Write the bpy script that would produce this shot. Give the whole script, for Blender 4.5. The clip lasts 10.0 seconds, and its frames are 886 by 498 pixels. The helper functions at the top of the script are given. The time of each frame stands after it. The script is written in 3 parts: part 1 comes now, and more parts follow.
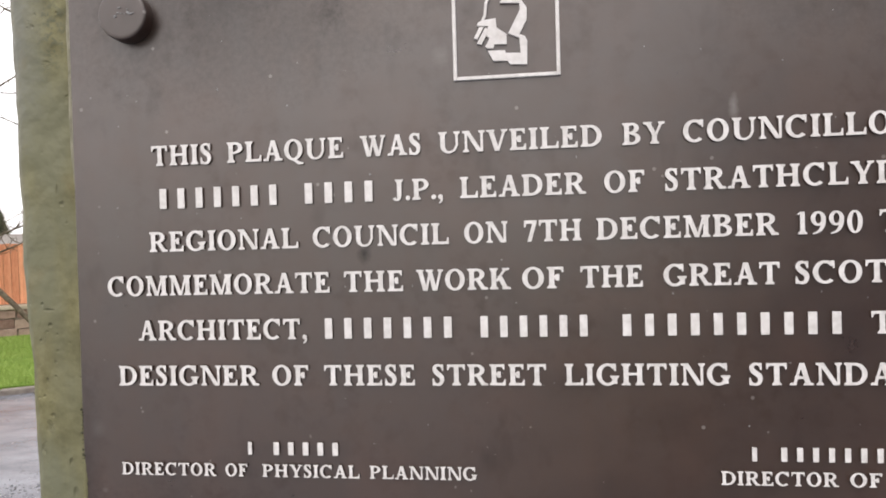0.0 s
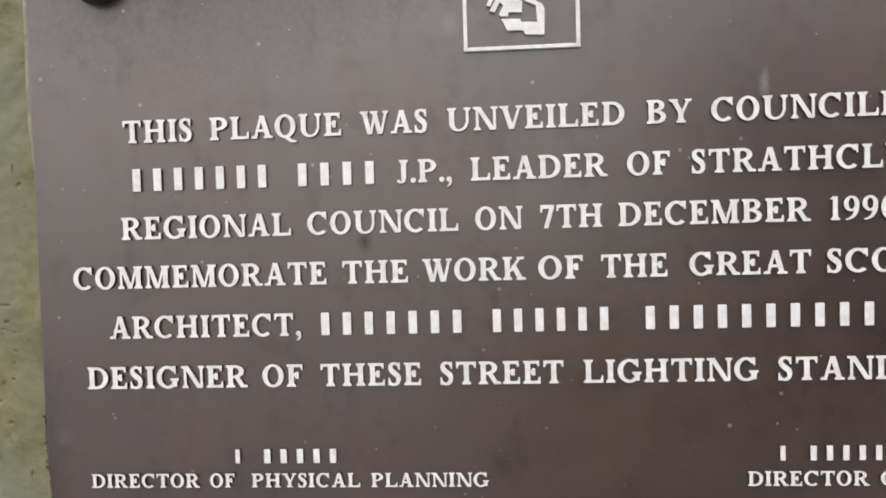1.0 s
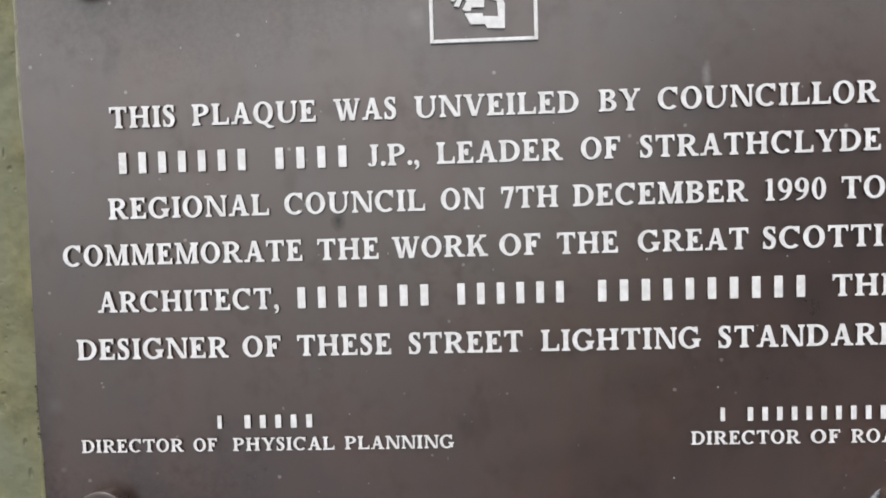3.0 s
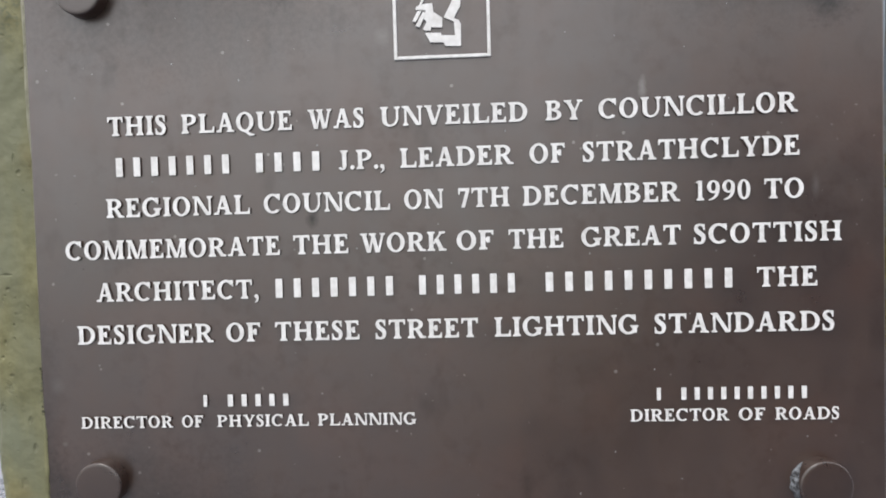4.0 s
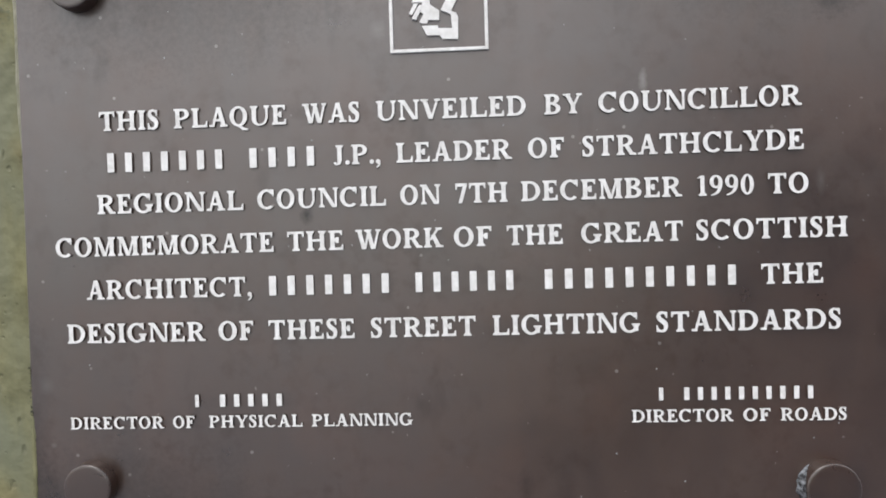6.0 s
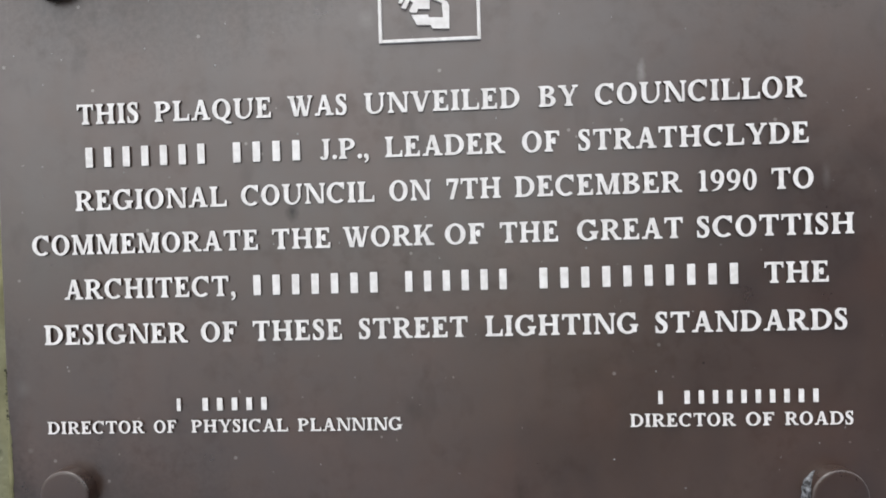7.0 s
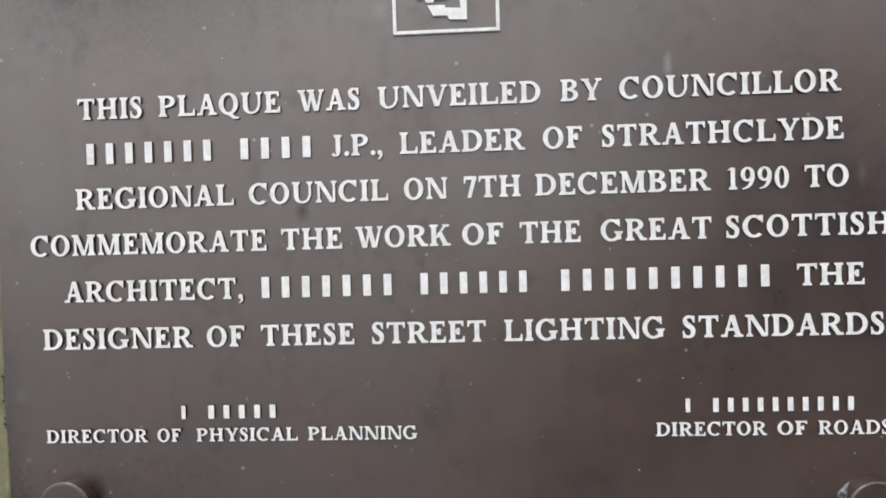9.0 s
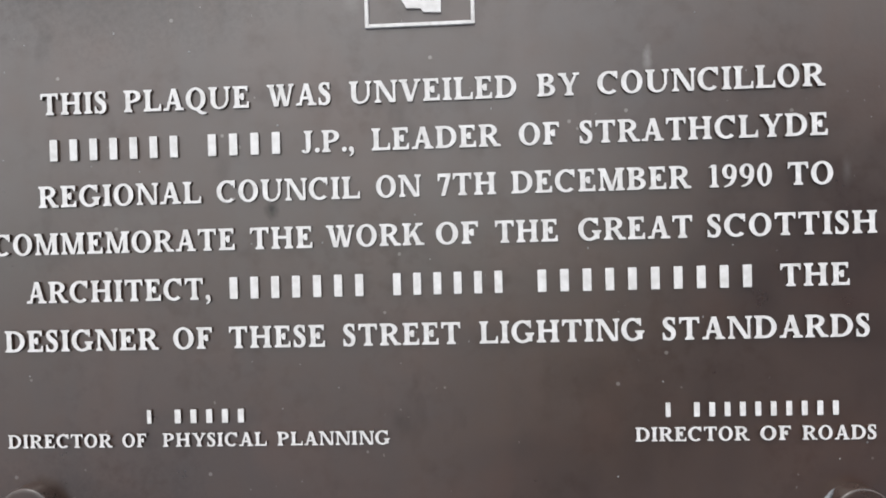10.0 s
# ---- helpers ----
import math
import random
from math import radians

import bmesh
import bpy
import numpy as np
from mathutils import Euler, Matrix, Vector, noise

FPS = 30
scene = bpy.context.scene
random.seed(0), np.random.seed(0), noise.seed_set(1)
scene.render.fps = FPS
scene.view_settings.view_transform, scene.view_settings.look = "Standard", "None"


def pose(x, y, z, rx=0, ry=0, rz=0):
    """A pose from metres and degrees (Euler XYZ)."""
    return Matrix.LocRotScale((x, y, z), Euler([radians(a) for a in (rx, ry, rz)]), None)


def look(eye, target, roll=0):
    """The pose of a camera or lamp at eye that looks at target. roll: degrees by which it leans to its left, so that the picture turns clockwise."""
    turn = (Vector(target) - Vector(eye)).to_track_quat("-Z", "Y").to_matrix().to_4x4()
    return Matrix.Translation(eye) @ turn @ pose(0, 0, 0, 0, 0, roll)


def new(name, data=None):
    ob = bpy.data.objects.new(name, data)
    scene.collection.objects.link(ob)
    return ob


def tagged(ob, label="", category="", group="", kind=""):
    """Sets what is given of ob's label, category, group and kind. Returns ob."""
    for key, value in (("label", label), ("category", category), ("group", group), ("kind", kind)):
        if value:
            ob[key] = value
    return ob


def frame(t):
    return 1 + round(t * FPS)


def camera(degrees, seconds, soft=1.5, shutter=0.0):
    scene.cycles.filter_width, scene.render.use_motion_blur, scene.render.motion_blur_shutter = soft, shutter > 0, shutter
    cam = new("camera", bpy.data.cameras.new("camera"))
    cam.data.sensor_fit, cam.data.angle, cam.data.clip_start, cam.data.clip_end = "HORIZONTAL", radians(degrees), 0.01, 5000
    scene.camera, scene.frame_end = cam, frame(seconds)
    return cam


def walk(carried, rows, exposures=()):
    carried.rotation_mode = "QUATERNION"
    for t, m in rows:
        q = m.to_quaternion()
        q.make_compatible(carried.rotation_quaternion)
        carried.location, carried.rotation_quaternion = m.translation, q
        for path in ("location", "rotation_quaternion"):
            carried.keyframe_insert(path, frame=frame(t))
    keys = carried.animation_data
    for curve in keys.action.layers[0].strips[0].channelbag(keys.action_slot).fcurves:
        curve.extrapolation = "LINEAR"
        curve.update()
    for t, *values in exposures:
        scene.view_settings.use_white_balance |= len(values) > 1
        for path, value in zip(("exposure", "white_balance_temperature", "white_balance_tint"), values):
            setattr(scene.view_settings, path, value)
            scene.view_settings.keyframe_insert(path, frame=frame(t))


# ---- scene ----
cam = camera(75.0, 10.0, soft=1.75, shutter=0.4)
PATH = [
    (0, (-0.00095, -0.27649, 1.62158), (-0.2207, 1.7113, 1.5990), -1.59),
    (0.1, (-0.00274, -0.27551, 1.62280), (-0.2104, 1.7135, 1.5937), -1.63),
    (0.2, (-0.01031, -0.27354, 1.62220), (-0.1958, 1.7178, 1.5879), -1.58),
    (0.3, (-0.01304, -0.27114, 1.62167), (-0.1951, 1.7203, 1.5884), -1.56),
    (0.5, (-0.01544, -0.25656, 1.62331), (-0.1736, 1.7369, 1.5912), -1.54),
    (0.7, (-0.01292, -0.25546, 1.62354), (-0.1489, 1.7394, 1.5792), -1.62),
    (1, (-0.02117, -0.25470, 1.62000), (-0.1338, 1.7413, 1.5644), -1.59),
    (1.2, (-0.01908, -0.26245, 1.62096), (-0.1154, 1.7342, 1.5565), -1.59),
    (1.5, (-0.02327, -0.27192, 1.61682), (-0.1046, 1.7254, 1.5523), -1.57),
    (1.7, (-0.01686, -0.27285, 1.61478), (-0.0893, 1.7246, 1.5440), -1.51),
    (2, (-0.01449, -0.27198, 1.61515), (-0.0747, 1.7256, 1.5376), -1.58),
    (3.5, (-0.00134, -0.27798, 1.61003), (-0.0849, 1.7191, 1.5415), -1.58),
    (3.7, (0.00747, -0.28807, 1.60908), (-0.0791, 1.7090, 1.5435), -1.58),
    (4, (0.01212, -0.30293, 1.60800), (-0.0770, 1.6943, 1.5513), -1.59),
    (4.2, (0.01209, -0.31172, 1.61061), (-0.0724, 1.6858, 1.5564), -1.58),
    (4.5, (0.01699, -0.32273, 1.61461), (-0.0755, 1.6745, 1.5659), -1.58),
    (4.6, (0.01960, -0.32458, 1.61336), (-0.0727, 1.6729, 1.5731), -1.58),
    (4.7, (0.02170, -0.32367, 1.61201), (-0.0715, 1.6738, 1.5727), -1.57),
    (4.8, (0.02338, -0.31855, 1.61023), (-0.0716, 1.6787, 1.5666), -1.58),
    (4.9, (0.02130, -0.31662, 1.60884), (-0.0693, 1.6809, 1.5655), -1.66),
    (5, (0.01859, -0.31400, 1.60403), (-0.0744, 1.6835, 1.5690), -1.59),
    (5.2, (0.01797, -0.30620, 1.60345), (-0.0769, 1.6912, 1.5647), -1.60),
    (5.5, (0.01277, -0.30241, 1.60335), (-0.0818, 1.6950, 1.5672), -1.59),
    (7, (0.01824, -0.28550, 1.60102), (-0.0765, 1.7120, 1.5687), -1.61),
    (7.5, (0.01494, -0.28577, 1.60183), (-0.0824, 1.7116, 1.5687), -1.62),
    (8, (0.01168, -0.28059, 1.60237), (-0.0863, 1.7168, 1.5715), -1.59),
    (8.2, (0.01069, -0.27806, 1.60181), (-0.0873, 1.7193, 1.5729), -1.59),
    (8.5, (0.00979, -0.27662, 1.60266), (-0.0871, 1.7207, 1.5688), -1.59),
    (9, (0.00965, -0.27350, 1.60095), (-0.0853, 1.7240, 1.5722), -1.59),
    (9.5, (0.01352, -0.26835, 1.59890), (-0.0772, 1.7294, 1.5688), -1.56),
    (9.7, (0.01806, -0.26480, 1.59922), (-0.0715, 1.7330, 1.5696), -1.56),
    (10, (0.02100, -0.26495, 1.59968), (-0.0701, 1.7328, 1.5753), -1.55),
]
EXPOSURES = [(0.0, 0.20, 7000, 15), (1.0, 0.27, 6800, 13), (2.0, 0.28, 6700, 12),
             (3.5, 0.28, 6520, 10), (10.0, 0.27, 6520, 10)]
SKY, SUN, CLOUD = 0.16, 0.8, (10.05, 10.3, 10.75, 1.0)
walk(cam, [(t, look(eye, target, roll)) for t, eye, target, roll in PATH], EXPOSURES)

# ---- world, sun ----
world = bpy.data.worlds.new("overcast_sky")
scene.world = world
world.use_nodes = True
wn, wl = world.node_tree.nodes, world.node_tree.links
wn.clear()
sky = wn.new("ShaderNodeTexSky")
sky.sky_type = "NISHITA"
sky.sun_disc = False
sky.sun_elevation, sky.sun_rotation = radians(48), radians(200)
sky.air_density, sky.dust_density, sky.ozone_density = 1.0, 4.0, 1.0
veil = wn.new("ShaderNodeHueSaturation")
veil.inputs["Saturation"].default_value = 0.40
back = wn.new("ShaderNodeBackground")
back.inputs["Strength"].default_value = SKY
wout = wn.new("ShaderNodeOutputWorld")
wl.new(sky.outputs["Color"], veil.inputs["Color"])
cloud = wn.new("ShaderNodeMix")
cloud.data_type = "RGBA"
cloud.inputs["Factor"].default_value = 0.75
cloud.inputs[7].default_value = CLOUD
wl.new(veil.outputs["Color"], cloud.inputs[6])
wl.new(cloud.outputs[2], back.inputs["Color"])
wl.new(back.outputs["Background"], wout.inputs["Surface"])

sun_data = bpy.data.lights.new("sun", "SUN")
sun_data.energy, sun_data.angle, sun_data.color = SUN, radians(25), (1.0, 0.97, 0.93)
sun = new("sun", sun_data)
sun.matrix_world = look((-1.5, -4.0, 6.0), (0, 0, 0))


# ---- materials ----
class Nodes:
    """A short way to write a principled material."""

    def __init__(self, name, rough=0.6, metal=0.0, spec=0.5):
        self.mat = bpy.data.materials.new(name)
        self.mat.use_nodes = True
        self.tree = self.mat.node_tree
        self.bsdf = self.tree.nodes["Principled BSDF"]
        self.bsdf.inputs["Roughness"].default_value = rough
        self.bsdf.inputs["Metallic"].default_value = metal
        self.bsdf.inputs["Specular IOR Level"].default_value = spec
        self.place = self.node("ShaderNodeNewGeometry").outputs["Position"]

    def node(self, kind):
        return self.tree.nodes.new(kind)

    def join(self, a, b):
        self.tree.links.new(a, b)

    def stretch(self, x, y, z):
        m = self.node("ShaderNodeVectorMath")
        m.operation = "MULTIPLY"
        self.join(self.place, m.inputs[0])
        m.inputs[1].default_value = (x, y, z)
        return m.outputs[0]

    def noise(self, scale, detail=4.0, rough=0.55, at=None):
        n = self.node("ShaderNodeTexNoise")
        n.inputs["Scale"].default_value, n.inputs["Detail"].default_value = scale, detail
        n.inputs["Roughness"].default_value = rough
        self.join(at or self.place, n.inputs["Vector"])
        return n.outputs["Fac"]

    def cells(self, scale, feature="F1", at=None):
        n = self.node("ShaderNodeTexVoronoi")
        n.feature = feature
        n.inputs["Scale"].default_value = scale
        self.join(at or self.place, n.inputs["Vector"])
        return n.outputs["Distance"]

    def span(self, value, lo, hi, to0=0.0, to1=1.0):
        n = self.node("ShaderNodeMapRange")
        self.join(value, n.inputs["Value"])
        for key, v in (("From Min", lo), ("From Max", hi), ("To Min", to0), ("To Max", to1)):
            n.inputs[key].default_value = v
        return n.outputs["Result"]

    def calc(self, op, a, b):
        n = self.node("ShaderNodeMath")
        n.operation, n.use_clamp = op, False
        for slot, v in ((0, a), (1, b)):
            if isinstance(v, (int, float)):
                n.inputs[slot].default_value = v
            else:
                self.join(v, n.inputs[slot])
        return n.outputs[0]

    def blend(self, fac, a, b):
        n = self.node("ShaderNodeMix")
        n.data_type = "RGBA"
        self.join(fac, n.inputs["Factor"])
        for slot, v in ((6, a), (7, b)):
            if isinstance(v, tuple):
                n.inputs[slot].default_value = (*v, 1)
            else:
                self.join(v, n.inputs[slot])
        return n.outputs[2]

    def patch(self, x, z, rx, rz, wobble):
        """A soft uneven patch round (x, z) on an upright face."""
        far = self.node("ShaderNodeVectorMath")
        far.operation = "SUBTRACT"
        self.join(self.place, far.inputs[0])
        far.inputs[1].default_value = (x, 0, z)
        size = self.node("ShaderNodeVectorMath")
        size.operation = "MULTIPLY"
        self.join(far.outputs[0], size.inputs[0])
        size.inputs[1].default_value = (1 / rx, 0, 1 / rz)
        length = self.node("ShaderNodeVectorMath")
        length.operation = "LENGTH"
        self.join(size.outputs[0], length.inputs[0])
        return self.span(self.calc("ADD", length.outputs["Value"], self.calc("MULTIPLY", wobble, 1.4)), 1.75, 0.8)

    def axis(self, which):
        n = self.node("ShaderNodeSeparateXYZ")
        self.join(self.place, n.inputs[0])
        return n.outputs[which]

    def random(self):
        return self.node("ShaderNodeObjectInfo").outputs["Random"]

    def island(self):
        return self.node("ShaderNodeNewGeometry").outputs["Random Per Island"]

    def done(self, colour=None, rough=None, height=None, depth=0.001, strength=1.0):
        if isinstance(colour, tuple):
            self.bsdf.inputs["Base Color"].default_value = (*colour, 1)
        elif colour:
            self.join(colour, self.bsdf.inputs["Base Color"])
        if rough:
            self.join(rough, self.bsdf.inputs["Roughness"])
        if height:
            b = self.node("ShaderNodeBump")
            b.inputs["Distance"].default_value, b.inputs["Strength"].default_value = depth, strength
            self.join(height, b.inputs["Height"])
            self.join(b.outputs["Normal"], self.bsdf.inputs["Normal"])
        return self.mat


def bronze_paint(name, dark, light, rough0, rough1, spec, ior, marks=()):
    """Weathered brown paint: soft clouds, blotches, rub marks, run-off streaks and a fine grain."""
    m = Nodes(name, spec=spec)
    m.bsdf.inputs["IOR"].default_value = ior
    clouds = m.noise(11, 4, 0.55)
    blotch = m.noise(55, 4, 0.6)
    grain = m.noise(420, 3)
    rub = m.noise(38, 4, 0.65, m.stretch(0.12, 1, 2.6))
    runs = m.noise(60, 3, 0.5, m.stretch(1.3, 1, 0.12))
    tone = m.calc("ADD", m.calc("MULTIPLY", clouds, 0.45), m.calc("MULTIPLY", blotch, 0.25))
    tone = m.calc("ADD", tone, m.calc("ADD", m.calc("MULTIPLY", rub, 0.08), m.calc("MULTIPLY", runs, 0.22)))
    colour = m.blend(m.span(tone, 0.39, 0.62), dark, light)
    rusty = m.span(m.noise(17, 3), 0.50, 0.68)
    colour = m.blend(m.calc("MULTIPLY", rusty, 0.5), colour, (light[0] * 1.12, light[1] * 0.93, light[2] * 0.84))
    spots = m.calc("LESS_THAN", m.cells(95), 0.085)
    rare = m.calc("GREATER_THAN", m.noise(31, 2), 0.57)
    colour = m.blend(m.calc("MULTIPLY", m.calc("MULTIPLY", spots, rare), 0.30), colour, (0.42, 0.40, 0.38))
    stains = m.span(m.noise(48, 3, 0.5, m.stretch(1.0, 1.0, 0.5)), 0.62, 0.74)
    colour = m.blend(m.calc("MULTIPLY", stains, 0.35), colour, tuple(0.5 * c for c in dark))
    mottle = m.calc("MULTIPLY", m.span(m.noise(120, 3, 0.5), 0.46, 0.76), m.span(m.noise(23, 2), 0.42, 0.66))
    colour = m.blend(m.calc("MULTIPLY", mottle, 0.25), colour, tuple(0.6 * c for c in dark))
    # a film of dirt takes the gloss off in patches; dark marks dull it too
    film = m.calc("ADD", m.calc("MULTIPLY", m.span(tone, 0.38, 0.64), -0.13), m.calc("MULTIPLY", mottle, -0.13))
    film = m.calc("ADD", film, m.calc("MULTIPLY", stains, -0.07))
    ragged = m.calc("ADD", m.calc("MULTIPLY", blotch, 0.45), m.calc("MULTIPLY", m.noise(330, 3, 0.7), 0.65))
    for x, z, rx, rz, amount, mark_tint in marks:
        mark = m.calc("MULTIPLY", m.patch(x, z, rx, rz, ragged), amount)
        colour = m.blend(mark, colour, mark_tint)
        if mark_tint is DARK:
            film = m.calc("ADD", film, m.calc("MULTIPLY", mark, -0.30))
    m.join(m.calc("ADD", film, spec + 0.10), m.bsdf.inputs["Specular IOR Level"])
    rough = m.calc("ADD", m.calc("MULTIPLY", clouds, 0.4), m.calc("ADD", m.calc("MULTIPLY", blotch, 0.4), m.calc("MULTIPLY", grain, 0.2)))
    return m.done(colour, m.span(rough, 0.35, 0.65, rough0, rough1), m.calc("ADD", grain, m.calc("ADD", m.calc("MULTIPLY", clouds, 5.0), m.calc("MULTIPLY", blotch, 1.5))), 0.00012, 0.35)


PALE, DARK = (0.30, 0.29, 0.28), (0.008, 0.006, 0.005)
MARKS = (
    # broad dark patches at the top; the lower-left one imitates a dim reflection
    (-0.1400, 1.7480, 0.1150, 0.0600, 0.65, DARK), (0.1650, 1.7480, 0.0800, 0.0450, 0.50, DARK), (-0.1750, 1.4500, 0.1000, 0.0560, 0.55, DARK),
    (-0.0702, 1.6172, 0.0040, 0.0055, 0.85, DARK), (0.1033, 1.6802, 0.0026, 0.0075, 0.40, PALE), (-0.0300, 1.7112, 0.0050, 0.0070, 0.14, PALE),
    (-0.2138, 1.5302, 0.0050, 0.0055, 0.12, PALE), (-0.0850, 1.7362, 0.0100, 0.0120, 0.45, DARK), (0.1972, 1.7192, 0.0130, 0.0150, 0.60, DARK),
    # first here: shade beside the lower left edge, painted dark
    (-0.2215, 1.4850, 0.0130, 0.1100, 0.42, DARK), (0.0396, 1.4742, 0.0050, 0.0130, 0.40, DARK), (0.1895, 1.6272, 0.0024, 0.0080, 0.14, PALE), (-0.2109, 1.4982, 0.0022, 0.0020, 0.22, PALE),
)
PLATE = bronze_paint("brown_plate_paint", (0.0285, 0.0142, 0.0098), (0.0530, 0.0298, 0.0206), 0.26, 0.40, 0.5, 1.86, MARKS)
BOLT = bronze_paint("bolt_paint", (0.0250, 0.0132, 0.0098), (0.0450, 0.0262, 0.0190), 0.24, 0.38, 0.5, 1.72)

m = Nodes("white_letter_paint", rough=0.5)
LETTER = m.done(m.blend(m.span(m.noise(260, 4), 0.3, 0.75), (0.755, 0.745, 0.74), (0.56, 0.545, 0.53)), None, m.noise(900, 2), 0.0001, 0.5)

m = Nodes("lime_crust", rough=0.8)
LIME = m.done(m.blend(m.noise(700, 2), (0.13, 0.135, 0.14), (0.36, 0.36, 0.36)))

m = Nodes("lime_run_off", rough=0.6)
STREAK = m.done(m.blend(m.span(m.noise(330, 4, 0.7), 0.40, 0.66), (0.020, 0.019, 0.021), (0.30, 0.315, 0.335)), None, m.noise(600, 3), 0.0004)

# weathered blue-grey paint under a green film of algae
GOUGES = (
    (-0.2400, 1.6560, 0.0009, 0.0032), (-0.2370, 1.6480, 0.0016, 0.0018), (-0.2470, 1.5910, 0.0034, 0.0011), (-0.2460, 1.5830, 0.0012, 0.0012),
    (-0.2370, 1.5090, 0.0011, 0.0024), (-0.2345, 1.4930, 0.0014, 0.0028), (-0.2470, 1.5340, 0.0016, 0.0012), (-0.2500, 1.5530, 0.0010, 0.0018),
)
m = Nodes("algae_covered_paint", rough=0.62, spec=0.35)
blotch = m.noise(24, 5, 0.62)
grit = m.noise(260, 4, 0.65)
paint = m.blend(m.span(m.noise(70, 4, 0.65), 0.32, 0.68), (0.066, 0.080, 0.097), (0.128, 0.150, 0.170))
film = m.blend(m.span(m.noise(85, 5, 0.68), 0.34, 0.66), (0.115, 0.107, 0.046), (0.205, 0.195, 0.098))
film = m.blend(m.span(m.noise(15, 3, 0.5, m.stretch(2.0, 1, 0.7)), 0.42, 0.62), film, (0.150, 0.152, 0.092))
side = m.span(m.axis(0), 0.16, -0.16, 0.0, 1.0)
cover = m.span(m.calc("ADD", side, m.calc("MULTIPLY", blotch, 0.75)), 0.52, 1.25)
colour = m.blend(cover, paint, film)
pits = m.span(m.calc("ADD", m.cells(70, at=m.stretch(1, 1, 0.6)), m.calc("MULTIPLY", grit, 0.35)), 0.36, 0.22)
pits = m.calc("MULTIPLY", pits, m.span(m.noise(60, 2), 0.44, 0.54))
flecks = m.calc("MULTIPLY", m.span(m.calc("ADD", m.cells(170), m.calc("MULTIPLY", grit, 0.3)), 0.34, 0.22), m.span(m.noise(35, 2), 0.46, 0.60))
pits = m.calc("MAXIMUM", pits, flecks)
colour = m.blend(m.calc("MULTIPLY", pits, 0.20), colour, (0.060, 0.060, 0.034))
rag = m.calc("ADD", m.calc("MULTIPLY", blotch, 0.5), m.calc("MULTIPLY", grit, 0.5))
# bare grey paint, greyer left edge, a bed of moss, dark lichen and gouges
colour = m.blend(m.calc("MULTIPLY", m.patch(-0.262, 1.745, 0.022, 0.075, rag), 0.75), colour, (0.150, 0.158, 0.140))
colour = m.blend(m.calc("MULTIPLY", m.patch(-0.268, 1.660, 0.012, 0.090, rag), 0.55), colour, (0.140, 0.148, 0.128))
colour = m.blend(m.calc("MULTIPLY", m.patch(-0.250, 1.500, 0.016, 0.030, rag), 0.45), colour, (0.130, 0.145, 0.105))
colour = m.blend(m.calc("MULTIPLY", m.patch(0.280, 1.601, 0.062, 0.105, rag), 0.9), colour, (0.125, 0.118, 0.048))
lichen = m.calc("MULTIPLY", m.patch(-0.2395, 1.742, 0.014, 0.034, rag), m.span(m.noise(230, 4, 0.7), 0.47, 0.60))
colour = m.blend(m.calc("MULTIPLY", lichen, 0.7), colour, (0.055, 0.068, 0.048))
for x, z, rx, rz in GOUGES:
    dent = m.patch(x, z, rx, rz, rag)
    colour = m.blend(m.calc("MULTIPLY", dent, 0.18), colour, (0.045, 0.042, 0.022))
    pits = m.calc("MAXIMUM", pits, m.calc("MULTIPLY", dent, 1.1))
rust = m.span(m.noise(38, 4), 0.56, 0.72)
colour = m.blend(m.calc("MULTIPLY", rust, 0.4), colour, (0.180, 0.140, 0.062))
relief = m.calc("SUBTRACT", m.calc("ADD", m.calc("ADD", m.calc("MULTIPLY", m.noise(50, 2, 0.45), 1.5), m.calc("MULTIPLY", m.noise(115, 2, 0.5), 0.55)), m.calc("MULTIPLY", grit, 0.06)), m.calc("MULTIPLY", pits, 0.35))
POST = m.done(colour, None, relief, 0.0026, 0.9)

m = Nodes("moss", rough=0.95, spec=0.1)
tuft = m.blend(m.island(), (0.105, 0.100, 0.042), (0.255, 0.238, 0.105))
MOSS = m.done(m.blend(m.span(m.noise(75, 3, 0.55), 0.42, 0.66), tuft, (0.090, 0.078, 0.042)), None, m.noise(900, 3), 0.0006)

# crust whose dark tone also carries the shade along the plate's edge
m = Nodes("algae_crust", rough=0.9, spec=0.15)
CRUST = m.done(m.blend(m.island(), (0.030, 0.029, 0.022), (0.105, 0.102, 0.070)), None, m.noise(900, 3), 0.0004)

m = Nodes("sealant", rough=0.7, spec=0.3)
SEAL = m.done(m.blend(m.span(m.noise(120, 4), 0.35, 0.65), (0.160, 0.155, 0.105), (0.275, 0.265, 0.200)), None, m.noise(300, 3), 0.0004)

# pale blue-grey: the highlight on the plate's right edge, put into colour
m = Nodes("edge_highlight", rough=0.5, spec=0.5)
GREY_GLINT = m.done(m.blend(m.span(m.noise(120, 4), 0.35, 0.65), (0.15, 0.175, 0.205), (0.24, 0.27, 0.30)), None, m.noise(300, 3), 0.0004)

m = Nodes("wet_asphalt", spec=0.5)
chips = m.cells(95)
patch = m.noise(0.9, 4)
vein = m.calc("ABSOLUTE", m.calc("SUBTRACT", m.noise(1.1, 5, 0.6), 0.5), 0.0)
crack = m.calc("MULTIPLY", m.span(vein, 0.0, 0.006, 1.0, 0.0), m.span(m.noise(0.8, 2), 0.45, 0.6))
damp = m.noise(2.6, 4, 0.6, m.stretch(0.7, 1.6, 1.0))
tone = m.calc("ADD", m.calc("MULTIPLY", damp, 0.7), m.calc("MULTIPLY", m.noise(60, 4, 0.7), 0.3))
